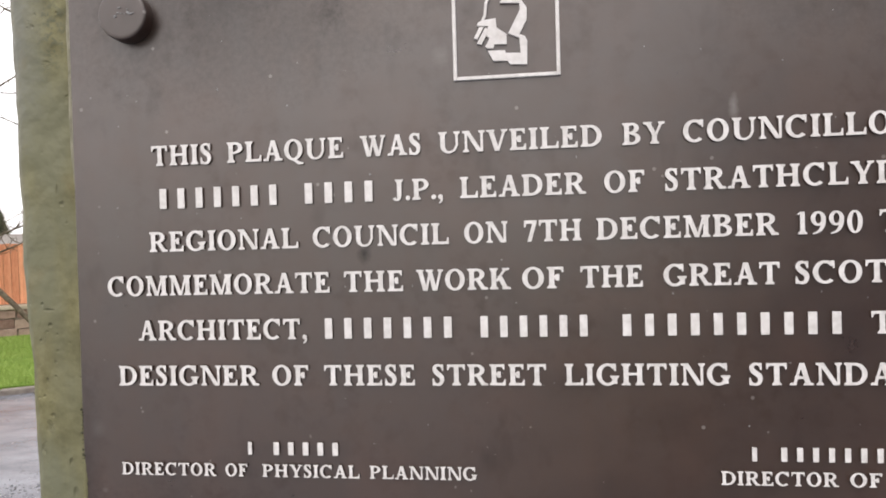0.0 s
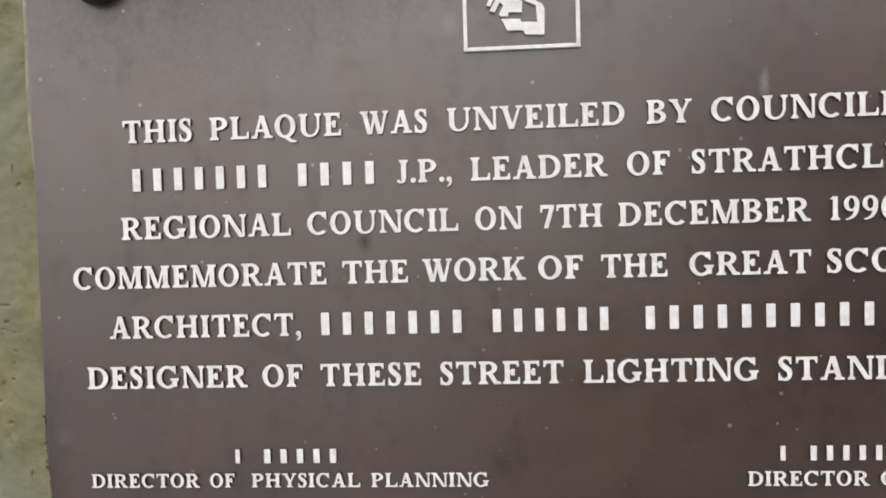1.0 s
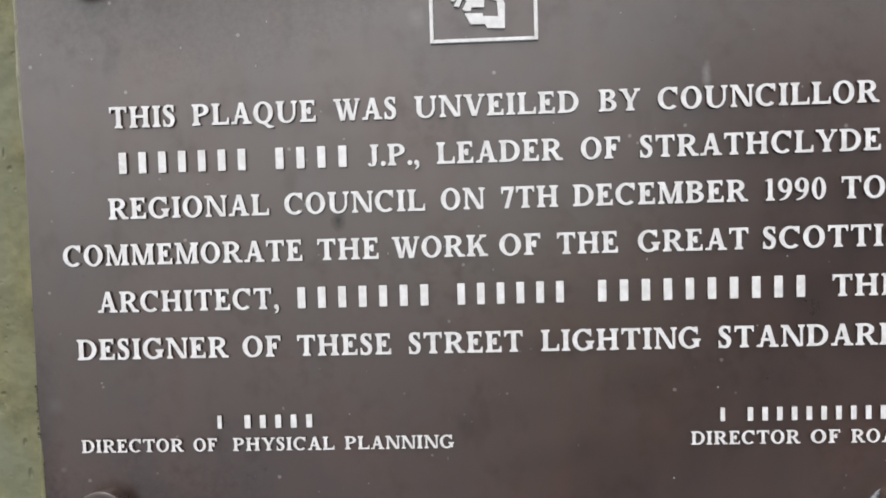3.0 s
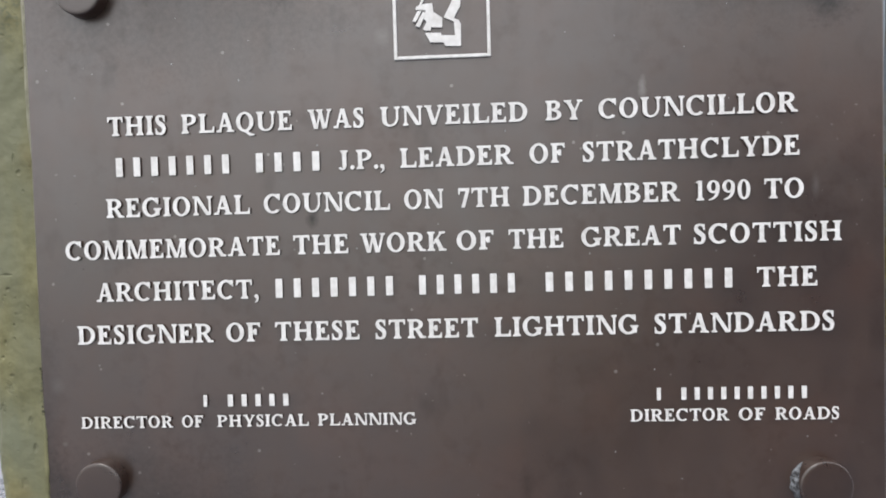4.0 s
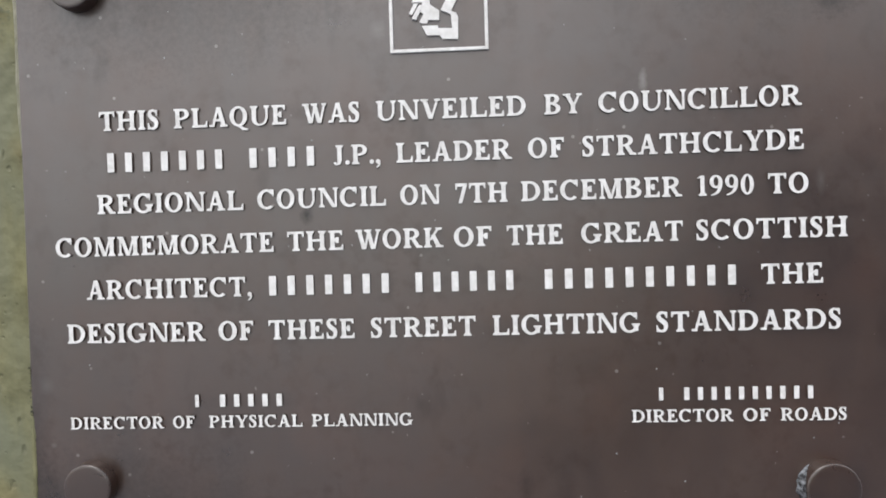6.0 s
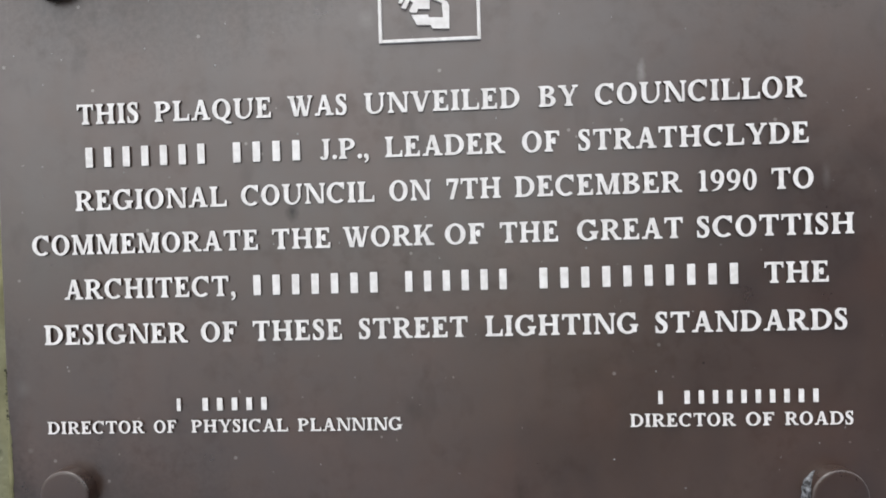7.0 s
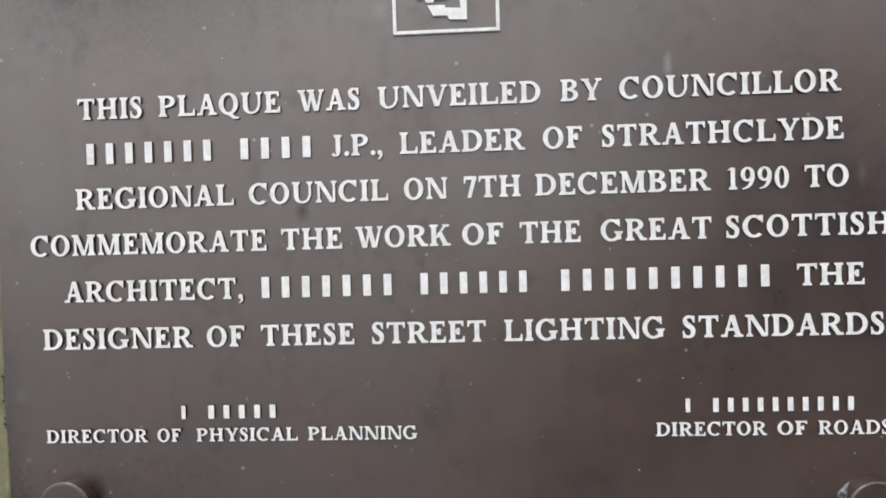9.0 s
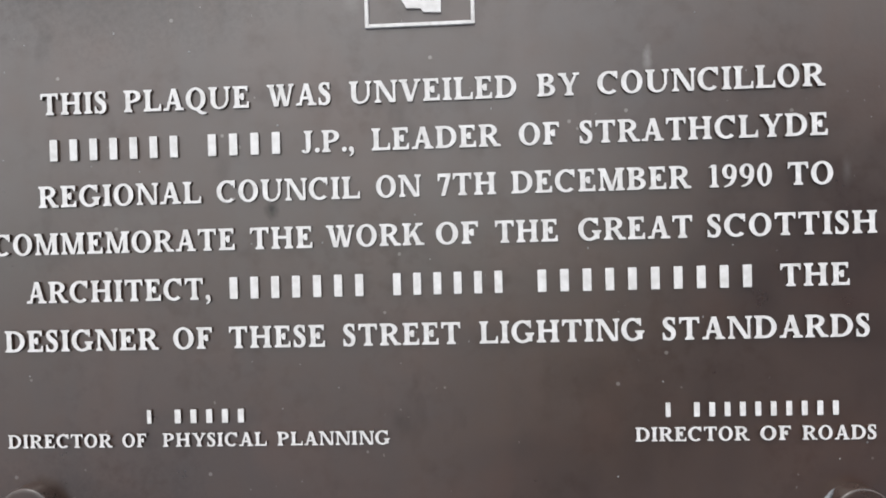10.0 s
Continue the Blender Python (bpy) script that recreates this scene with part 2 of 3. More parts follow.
colour = m.blend(m.span(tone, 0.36, 0.64), (0.095, 0.103, 0.125), (0.205, 0.217, 0.250))
colour = m.blend(m.calc("MULTIPLY", crack, 0.8), colour, (0.02, 0.02, 0.02))
ASPHALT = m.done(colour, m.span(patch, 0.35, 0.65, 0.14, 0.30), m.calc("ADD", chips, m.calc("MULTIPLY", m.noise(25, 4), 0.8)), 0.002, 0.2)

m = Nodes("stone_chippings", rough=0.45, spec=0.5)
CHIPPING = m.done(m.blend(m.span(m.island(), 0.25, 0.95), (0.075, 0.080, 0.092), (0.34, 0.34, 0.35)), None, m.noise(300, 3), 0.002)

m = Nodes("soil_and_turf", rough=0.95, spec=0.1)
TURF = m.done(m.blend(m.span(m.noise(3, 5), 0.35, 0.65), (0.105, 0.185, 0.030), (0.165, 0.245, 0.050)), None, m.noise(60, 4), 0.02)

m = Nodes("grass_blades", rough=0.7, spec=0.2)
GRASS = m.done(m.blend(m.span(m.calc("ADD", m.island(), m.noise(1.3, 3)), 0.4, 1.6), (0.200, 0.310, 0.060), (0.300, 0.410, 0.115)))

m = Nodes("kerb_concrete", rough=0.8)
KERB = m.done(m.blend(m.span(m.calc("ADD", m.noise(14, 5, 0.65), m.calc("MULTIPLY", m.random(), 0.25)), 0.4, 0.9), (0.105, 0.088, 0.074), (0.225, 0.20, 0.175)), None, m.noise(90, 4), 0.004)

m = Nodes("red_sandstone", rough=0.9, spec=0.2)
tone = m.calc("ADD", m.calc("MULTIPLY", m.noise(11, 5, 0.65), 0.6), m.calc("MULTIPLY", m.random(), 0.6))
STONE = m.done(m.blend(m.span(tone, 0.3, 0.95), (0.185, 0.115, 0.090), (0.42, 0.325, 0.255)), None, m.noise(35, 5), 0.02)

m = Nodes("pale_coping_stone", rough=0.9, spec=0.2)
COPING = m.done(m.blend(m.noise(9, 5, 0.65), (0.30, 0.25, 0.18), (0.50, 0.44, 0.35)), None, m.noise(50, 4), 0.008)

m = Nodes("mortar", rough=0.95, spec=0.1)
MORTAR = m.done(m.blend(m.noise(20, 4), (0.14, 0.115, 0.09), (0.26, 0.225, 0.185)), None, m.noise(80, 3), 0.006)

m = Nodes("orange_fence_stain", rough=0.7, spec=0.3)
grain = m.noise(14, 5, 0.6, m.stretch(6, 6, 0.5))
tone = m.calc("ADD", m.calc("MULTIPLY", grain, 0.7), m.calc("MULTIPLY", m.random(), 0.35))
TIMBER = m.done(m.blend(m.span(tone, 0.3, 0.8), (0.50, 0.195, 0.105), (0.86, 0.42, 0.245)), None, grain, 0.004)

m = Nodes("grey_bark", rough=0.9, spec=0.2)
BARK = m.done(m.blend(m.span(m.noise(16, 5, 0.7), 0.35, 0.7), (0.060, 0.048, 0.036), (0.20, 0.165, 0.115)), None, m.noise(45, 4), 0.01)

m = Nodes("conifer_needles", rough=0.8, spec=0.2)
NEEDLE = m.done(m.blend(m.island(), (0.060, 0.078, 0.048), (0.140, 0.165, 0.105)))

m = Nodes("felt_roof", rough=0.9)
FELT = m.done(m.blend(m.noise(5, 5), (0.17, 0.155, 0.14), (0.30, 0.28, 0.26)), None, m.noise(60, 3), 0.004)

m = Nodes("grey_harling", rough=0.95, spec=0.2)
HARLING = m.done(m.blend(m.noise(2.5, 5, 0.6), (0.085, 0.100, 0.130), (0.145, 0.165, 0.205)), None, m.noise(90, 3), 0.006)

m = Nodes("shed_boards", rough=0.8)
SHED = m.done(m.blend(m.noise(8, 5, 0.6, m.stretch(1, 1, 8)), (0.16, 0.10, 0.06), (0.30, 0.20, 0.13)), None, m.noise(30, 3), 0.004)


# ---- mesh helpers ----
def part(name, bm, material, parent=None, label="", smooth=False):
    """One bmesh as one mesh object under a thing or a part."""
    me = bpy.data.meshes.new(name)
    bm.to_mesh(me)
    bm.free()
    me.materials.append(material)
    if smooth:
        me.shade_smooth()
    ob = new(name, me)
    ob.parent = parent
    return tagged(ob, label)


def thing(name, label, category, group="", kind=""):
    return tagged(new(name), label, category, group, kind)


def shared(name, me, parent, m):
    """A piece on a mesh that alike pieces share."""
    ob = new(name, me)
    ob.parent = parent
    ob.matrix_basis = m
    return ob


def mesh_of(bm, name, material, smooth=False):
    me = bpy.data.meshes.new(name)
    bm.to_mesh(me)
    bm.free()
    me.materials.append(material)
    if smooth:
        me.shade_smooth()
    return me


def box(bm, x0, x1, y0, y1, z0, z1):
    corners = [bm.verts.new((x, y, z)) for z in (z0, z1) for y in (y0, y1) for x in (x0, x1)]
    for f in ((0, 2, 3, 1), (4, 5, 7, 6), (0, 1, 5, 4), (2, 6, 7, 3), (0, 4, 6, 2), (1, 3, 7, 5)):
        bm.faces.new([corners[i] for i in f])


def bevelled(x0, x1, y0, y1, z0, z1, width, segments=2):
    bm = bmesh.new()
    box(bm, x0, x1, y0, y1, z0, z1)
    bmesh.ops.bevel(bm, geom=bm.edges[:], offset=width, segments=segments, profile=0.5, affect="EDGES")
    return bm


def rough_block(size, amount, seed):
    """A stone: a bevelled box with knocked corners."""
    rng = random.Random(seed)
    a, b, c = (v / 2 for v in size)
    bm = bevelled(-a, a, -b, b, -c, c, 0.012, 1)
    for v in bm.verts:
        v.co += Vector([rng.uniform(-amount, amount) for _ in range(3)])
    return bm


def tube(bm, points, radii, sides=8):
    """A tapered limb along points."""
    rings = []
    for i, p in enumerate(points):
        ahead = (points[min(i + 1, len(points) - 1)] - points[max(i - 1, 0)]).normalized()
        a = ahead.orthogonal().normalized()
        b = ahead.cross(a)
        rings.append([bm.verts.new(p + radii[i] * (math.cos(k * math.tau / sides) * a + math.sin(k * math.tau / sides) * b)) for k in range(sides)])
    for r, s in zip(rings, rings[1:]):
        for k in range(sides):
            bm.faces.new((r[k], r[(k + 1) % sides], s[(k + 1) % sides], s[k]))
    bm.faces.new(rings[0][::-1])
    bm.faces.new(rings[-1])


def crumbs(name, clumps, material, parent, label, rng):
    """Many small rough lumps as one mesh: place and half sizes of each."""
    bm = bmesh.new()
    bmesh.ops.create_icosphere(bm, subdivisions=1, radius=1)
    ball = np.array([v.co[:] for v in bm.verts])
    bm.verts.index_update()
    faces = np.array([[v.index for v in f.verts] for f in bm.faces])
    bm.free()
    gen = np.random.default_rng(rng.randrange(1000))
    all_v = [ball * (1 + gen.uniform(-0.3, 0.3, (len(ball), 1))) * np.array(c[3:]) + np.array(c[:3]) for c in clumps]
    all_f = [faces + len(ball) * k for k in range(len(clumps))]
    me = bpy.data.meshes.new(name)
    me.from_pydata(np.concatenate(all_v).tolist(), [], np.concatenate(all_f).tolist())
    me.materials.append(material)
    ob = new(name, me)
    ob.parent = parent
    return tagged(ob, label, kind="stuff")


# the street runs along ALONG; AWAY points from the post over kerb, lawn and wall
ALONG = Vector((math.cos(radians(31.56)), math.sin(radians(31.56)), 0.0))
AWAY = Vector((-ALONG.y, ALONG.x, 0.0))
STREET = Matrix(((ALONG.x, AWAY.x, 0, 0), (ALONG.y, AWAY.y, 0, 0), (0, 0, 1, 0), (0, 0, 0, 1)))


def at(s, d, z=0.0):
    return ALONG * s + AWAY * d + Vector((0, 0, z))


KERB_D, WALL_D, LAWN_Z = 7.93, 13.16, 0.070

# ---- ground, road, lawn ----
bm = bmesh.new()
bmesh.ops.create_grid(bm, x_segments=40, y_segments=40, size=900)
ground = tagged(part("ground", bm, TURF), "dull green ground reaching the horizon", "ground", kind="structure")
ground.location.z = -0.06

bm = bmesh.new()
box(bm, -60, 60, -30, KERB_D, -0.05, 0.0)
road = tagged(part("road", bm, ASPHALT), "wet grey asphalt road with fine cracks", "road", kind="structure")
road.matrix_world = STREET

bm = bmesh.new()
box(bm, -60, 60, KERB_D + 0.15, WALL_D + 0.05, -0.05, LAWN_Z)
lawn = tagged(part("lawn", bm, TURF), "strip of bright green mown lawn", "lawn", kind="structure")
lawn.matrix_world = STREET

rng = np.random.default_rng(4)
COUNT = 60000
s = rng.uniform(-5.5, 1.5, COUNT)
d = KERB_D + 0.16 + rng.uniform(0, 1, COUNT) * (WALL_D - KERB_D - 0.18)
turn, tall = rng.uniform(0, math.tau, COUNT), rng.uniform(0.02, 0.06, COUNT) * (1 + 0.5 * np.sin(s * 2.1) * np.sin(d * 1.7))
lean = rng.normal(0, 0.02, (COUNT, 2))
foot = np.stack([s, d, np.full(COUNT, LAWN_Z - 0.003)], 1)
wide = np.stack([np.cos(turn), np.sin(turn), np.zeros(COUNT)], 1) * 0.004
tip = foot + np.concatenate([lean, tall[:, None]], 1)
verts = np.stack([foot - wide, foot + wide, tip], 1).reshape(-1, 3)
me = bpy.data.meshes.new("grass")
me.from_pydata(verts.tolist(), [], np.arange(COUNT * 3).reshape(-1, 3).tolist())
me.materials.append(GRASS)
grass = tagged(new("grass", me), "short bright green grass blades on the lawn", "grass", kind="stuff")
grass.matrix_world = STREET

# loose chippings on the road
rng = random.Random(8)
clumps = []
for _ in range(3200):
    r = rng.uniform(0.002, 0.007)
    clumps.append((rng.uniform(-2.8, 0.6), min(rng.gauss(4.40, 0.20), 5.0), r * 0.35, r * rng.uniform(0.8, 1.5), r, r * 0.5))
for _ in range(60):
    r = rng.uniform(0.003, 0.006)
    clumps.append((rng.uniform(-3.2, 0.6), rng.uniform(4.9, 7.8), r * 0.3, r * rng.uniform(0.8, 1.5), r, r * 0.4))
grit = tagged(crumbs("grit", clumps, CHIPPING, None, "", rng), "loose grey chippings scattered on the road", "gravel", kind="stuff")
grit.matrix_world = STREET

# ---- kerb ----
kerb = thing("kerb", "low weathered concrete kerb along the lawn", "kerb", kind="structure")
kerb.matrix_world = STREET
KERB_MESHES = [mesh_of(rough_block((0.905, 0.15, 0.17), 0.004, k), "kerb_stone", KERB) for k in range(3)]
for k in range(-14, 22):
    shared("kerb_stone", KERB_MESHES[k % 3], kerb, pose(k * 0.915 + 0.3, KERB_D + 0.075, -0.03))

# ---- garden wall ----
wall = thing("wall_garden", "low red sandstone block garden wall with pale coping", "wall", kind="structure")
wall.matrix_world = STREET
bm = bmesh.new()
box(bm, -12, 8, WALL_D + 0.03, WALL_D + 0.30, -0.05, 0.575)
part("mortar_core", bm, MORTAR, wall)
STONES = [mesh_of(rough_block((w, 0.16, h), 0.010, 20 + k), "stone", STONE) for k, (w, h) in enumerate(((0.52, 0.17), (0.34, 0.17), (0.23, 0.17), (0.44, 0.17)))]
LENGTHS = (0.52, 0.34, 0.23, 0.44)
rng = random.Random(12)
for row in range(3):
    x = -9.0 + 0.17 * row
    while x < 5.0:
        k = rng.randrange(4)
        shared("stone", STONES[k], wall, pose(x + LENGTHS[k] / 2, WALL_D + 0.075 + rng.uniform(-0.012, 0.012), 0.145 + 0.187 * row - 0.03, 0, rng.uniform(-1, 1)))
        x += LENGTHS[k] + 0.018
COPES = [mesh_of(rough_block((0.60, 0.36, 0.075), 0.006, 40 + k), "coping_stone", COPING) for k in range(2)]
for k in range(-18, 11):
    shared("coping_stone", COPES[k % 2], wall, pose(k * 0.615 + 0.2, WALL_D + 0.15, 0.612))

# ---- fence ----
fence = thing("fence", "orange stained vertical board fence on the stone wall", "fence")
fence.matrix_world = STREET @ pose(0, WALL_D + 0.15, 0.65)
BOARDS = []
for k in range(4):
    r = random.Random(60 + k)
    bm = bevelled(-0.0285, 0.0285, -0.009, 0.009, 0.02, 1.175 + r.uniform(-0.008, 0.008), 0.003, 1)
    for v in bm.verts:
        v.co.x += 0.004 * math.sin(v.co.z * 3 + k)
    BOARDS.append(mesh_of(bm, "board", TIMBER))
for k in range(-150, 84):
    shared("board", BOARDS[k % 4], fence, pose(k * 0.059, 0.016 * (k % 2), 0, 0, 0, 2.0))
for z in (0.12, 0.60, 1.05):
    part("rail", bevelled(-9, 5.0, 0.028, 0.068, z, z + 0.08, 0.004, 1), TIMBER, fence)
for x in np.arange(-8.8, 5.1, 1.83):
    part("post", bevelled(x - 0.045, x + 0.045, 0.070, 0.150, 0.0, 1.16, 0.006, 1), TIMBER, fence)

# ---- shed behind the fence ----
shed = thing("garden_shed", "low timber garden shed with a grey felt roof", "shed")
shed.matrix_world = STREET @ pose(-3.3, 19.2, -0.10)
part("wall", bevelled(-1.9, 1.9, -1.1, 1.1, 0.0, 1.85, 0.01, 1), SHED, shed)
bm = bmesh.new()
ends = [[bm.verts.new((x, y, z)) for y, z in ((-1.35, 1.80), (0, 2.28), (1.35, 1.80), (1.35, 1.74), (0, 2.20), (-1.35, 1.74))] for x in (-2.1, 2.1)]
for k in range(6):
    bm.faces.new((ends[0][k], ends[0][(k + 1) % 6], ends[1][(k + 1) % 6], ends[1][k]))
bm.faces.new(ends[0][::-1]), bm.faces.new(ends[1])
bmesh.ops.recalc_face_normals(bm, faces=bm.faces[:])
part("roof", bm, FELT, shed)


# ---- bare tree on the lawn ----
def limb(bm, rng, start, way, length, radius, level):
    """A crooked tapered limb with smaller limbs along it."""
    steps = 6
    points, p, w = [start], start.copy(), way.normalized()
    for _ in range(steps):
        w = (w + Vector([rng.gauss(0, 0.16) for _ in range(3)]) + Vector((0, 0, 0.04))).normalized()
        p = p + w * length / steps
        points.append(p.copy())
    radii = [radius * (1 - 0.8 * i / steps) for i in range(steps + 1)]
    tube(bm, points, radii, 8 if level > 1 else 5)
    if level > 0:
        for i in range(1, steps + 1):
            for _ in range(2 if level > 1 else 1):
                side = Vector([rng.gauss(0, 1) for _ in range(3)])
                side = (side - side.dot(w) * w).normalized()
                limb(bm, rng, points[i], w * 0.6 + side * 0.9 + Vector((0, 0, 0.2)), length * rng.uniform(0.35, 0.6), radii[i] * 0.6, level - 1)


tree = thing("bare_tree", "leafless garden tree with a low leaning trunk", "tree")
rng = random.Random(31)
bm = bmesh.new()
TD = 9.99
TRUNK = [at(-1.62, TD, 0.05), at(-1.67, TD, 0.38), at(-2.04, TD, 0.65), at(-2.21, TD, 0.88), at(-2.39, TD, 1.10), at(-2.68, TD, 1.42), at(-2.95, TD, 1.85), at(-3.1, TD, 2.4), at(-3.15, TD, 3.1)]
tube(bm, TRUNK, [0.060, 0.042, 0.036, 0.036, 0.037, 0.036, 0.034, 0.030, 0.024], 10)
part("trunk", bm, BARK, tree, smooth=True)
FORKS = (
    (TRUNK[6], (-0.8, 0.2, 0.5), 1.6, 0.024, 2), (TRUNK[8], (0.3, 0.2, 1.0), 2.4, 0.022, 2), (TRUNK[8], (-0.5, -0.2, 0.9), 2.2, 0.020, 2),
    (TRUNK[7], (-0.6, 0.3, 0.7), 1.8, 0.020, 2), (TRUNK[5], (0.55, 0.0, 0.33), 0.85, 0.012, 2), (TRUNK[6], (0.75, 0.1, 0.10), 1.0, 0.012, 2),
    (TRUNK[7], (0.8, 0.0, 0.12), 1.1, 0.010, 1), (TRUNK[8], (0.85, 0.0, 0.42), 1.1, 0.009, 0),
)
for start, (fs, fd, fz), length, radius, level in FORKS:
    bm = bmesh.new()
    limb(bm, rng, start, at(fs, fd, fz), length, radius, level)
    part("branch", bm, BARK, tree, smooth=True)
for points, radius in (
    (((-3.12, 2.9), (-2.7, 3.55), (-2.29, 3.60), (-2.11, 3.52), (-1.95, 3.50)), 0.012),
    (((-3.15, 3.1), (-2.8, 4.6), (-2.35, 5.28), (-2.22, 5.19), (-2.10, 5.14), (-1.9, 5.2)), 0.022),
    (((-2.95, 1.85), (-2.6, 1.86), (-2.35, 1.91), (-2.18, 2.00), (-2.03, 2.07), (-1.8, 2.2)), 0.020),
    (((-2.68, 1.42), (-2.45, 1.62), (-2.28, 1.70), (-2.12, 1.78), (-2.05, 1.66)), 0.018),
):
    bm = bmesh.new()
    way = [at(s, TD + 0.02 * k, z) for k, (s, z) in enumerate(points)]
    tube(bm, way, [radius * (1 - 0.75 * k / len(way)) for k in range(len(way))], 6)
    for k in [k for k in range(1, len(way)) for _ in range(3)]:
        limb(bm, rng, way[k], at(rng.uniform(-0.3, 0.6), rng.gauss(0, 0.4), rng.uniform(-0.3, 0.8)), rng.uniform(0.15, 0.40), radius * 0.38, 1 if points[0][1] < 2 else 0)
    part("branch", bm, BARK, tree, smooth=True)

# ---- conifer beyond the fence ----
conifer = thing("conifer", "dark green conifer standing beyond the fence", "tree")
conifer.matrix_world = STREET @ pose(-4.60, 20.0, -0.06)
bm = bmesh.new()
tube(bm, [Vector((0, 0, 0)), Vector((0.03, 0, 1.5)), Vector((0, 0.02, 2.9))], [0.10, 0.07, 0.015], 8)
part("trunk", bm, BARK, conifer)
rng = np.random.default_rng(9)
COUNT = 16000
h = rng.uniform(0.3, 2.95, COUNT)
ang = rng.uniform(0, math.tau, COUNT)
reach = (1.05 * (1 - h / 3.05) + 0.08 * np.sin(ang * 5 + h * 9)) * np.sqrt(rng.uniform(0.15, 1, COUNT))
mid = np.stack([reach * np.cos(ang), reach * np.sin(ang), h], 1)
a, b = rng.normal(0, 0.045, (COUNT, 3)), rng.normal(0, 0.018, (COUNT, 3))
verts = np.stack([mid - b, mid + b, mid + a], 1).reshape(-1, 3)
me = bpy.data.meshes.new("crown")
me.from_pydata(verts.tolist(), [], np.arange(COUNT * 3).reshape(-1, 3).tolist())
me.materials.append(NEEDLE)
crown = new("crown", me)
crown.parent = conifer

# ---- unseen walls behind the walk, added to darken the plate's reflections ----
bm = bevelled(2.2, 18.0, -6.4, -6.0, -0.06, 3.8, 0.01, 1)
tagged(part("wall_house", bm, HARLING), "plain grey harled wall, unseen, added to darken the plate's reflections", "wall", kind="structure")

# unseen stand-in for the dark shape reflected low in the plate
bm = bevelled(0.15, 1.30, -3.9, -3.6, -0.06, 1.16, 0.01, 1)
tagged(part("wall_low", bm, MORTAR), "low plain brown wall, unseen, added to darken the plate's lower reflection", "wall", kind="structure")

# ---- lamp standard ----
FACE = 0.009  # depth of its front behind the plate's face


def half_width(z):
    """The shaft swells slightly above the middle of the plate."""
    sway = 0.0022 * math.sin(z * 21 + 0.6) + 0.0012 * math.sin(z * 47)
    return 0.2698 + 0.0048 * math.tanh((z - 1.585) / 0.075) + 0.35 * sway


lamp = thing("lamp_standard", "square street lamp standard in blue-grey paint green with algae", "street lamp")
bm = bmesh.new()
CORNER, DEEP, TOP = 0.020, 0.52, 3.4
levels = [0.0, 0.3, 0.6, 0.9, 1.1, 1.25, 1.32] + [1.36 + 0.008 * i for i in range(62)] + [1.92, 2.1, 2.4, 2.8, TOP]
loops = []
for z in levels:
    w = half_width(z)
    ring = []
    for cx, cy, a0 in ((-w + CORNER, FACE + CORNER, 180), (w - CORNER, FACE + CORNER, 270), (w - CORNER, FACE + DEEP - CORNER, 0), (-w + CORNER, FACE + DEEP - CORNER, 90)):
        for k in range(5):
            a = radians(a0 + 22.5 * k)
            ring.append(Vector((cx + CORNER * math.cos(a), cy + CORNER * math.sin(a), z)))
    # points across the front, so that its surface can be uneven
    front0, front1 = ring[4], ring[5]
    ring[5:5] = [front0.lerp(front1, (i + 1) / 40) for i in range(39)]
    for v in ring:
        bump = noise.noise(Vector((v.x * 30, v.z * 30, 2.0))) * 0.0011 + noise.noise(Vector((v.x * 110, v.z * 110, 5.0))) * 0.0009
        v.y += max(bump, -0.0006)
        if v.x < 0:
            v.x += noise.noise(Vector((3.0, v.y * 20, v.z * 60))) * 0.0009
    loops.append([bm.verts.new(v) for v in ring])
for lower, upper in zip(loops, loops[1:]):
    for k in range(len(lower)):
        n = (k + 1) % len(lower)
        bm.faces.new((lower[k], lower[n], upper[n], upper[k]))
bm.faces.new(loops[0][::-1]), bm.faces.new(loops[-1])
part("shaft", bm, POST, lamp, smooth=True)

# cushion of moss on the shaft beside the plate
rng = random.Random(77)
clumps = []
for _ in range(30000):
    x, z = rng.uniform(0.2262, 0.2560), rng.uniform(1.505, 1.715)
    edge = ((x - 0.276) / (0.044 + 0.06 * (1.60 - z))) ** 2 + ((z - 1.601) / 0.084) ** 4 + 0.30 * noise.noise(Vector((x * 80, 0, z * 80)))
    if edge > 0.95 + rng.gauss(0, 0.15):
        continue
    r = rng.uniform(0.0003, 0.0011) * (1.2 - 0.5 * edge)
    rise = 0.0022 * max(noise.noise(Vector((x * 140, 4, z * 140))) + 0.15, 0) * max(1.1 - edge, 0)
    clumps.append((x, FACE - 0.0001 - rise, z, r * rng.uniform(1, 1.6), r * 0.8, r * rng.uniform(0.8, 1.5)))
crumbs("moss_patch", clumps, MOSS, lamp, "yellow-green cushion of moss", rng)

# crumbs of algae and dirt along the lower edge of the plate
clumps = []
for _ in range(420):
    z = 1.44 + 0.10 * rng.random() ** 1.3
    x = -0.2236 + 0.0022 * min(max((1.522 - z) / 0.02, 0), 1) * rng.random() + rng.gauss(0, 0.0007) * (1.0 + (1.54 - z) * 8)
    r = rng.uniform(0.0002, 0.0005)
    clumps.append((x, FACE - 0.0003 if x < -0.2232 else 0.0001, z, r, r * 0.4, r * rng.uniform(0.8, 2.2)))
crumbs("algae_crust", clumps, CRUST, lamp, "grey-green crust of algae and dirt", rng)

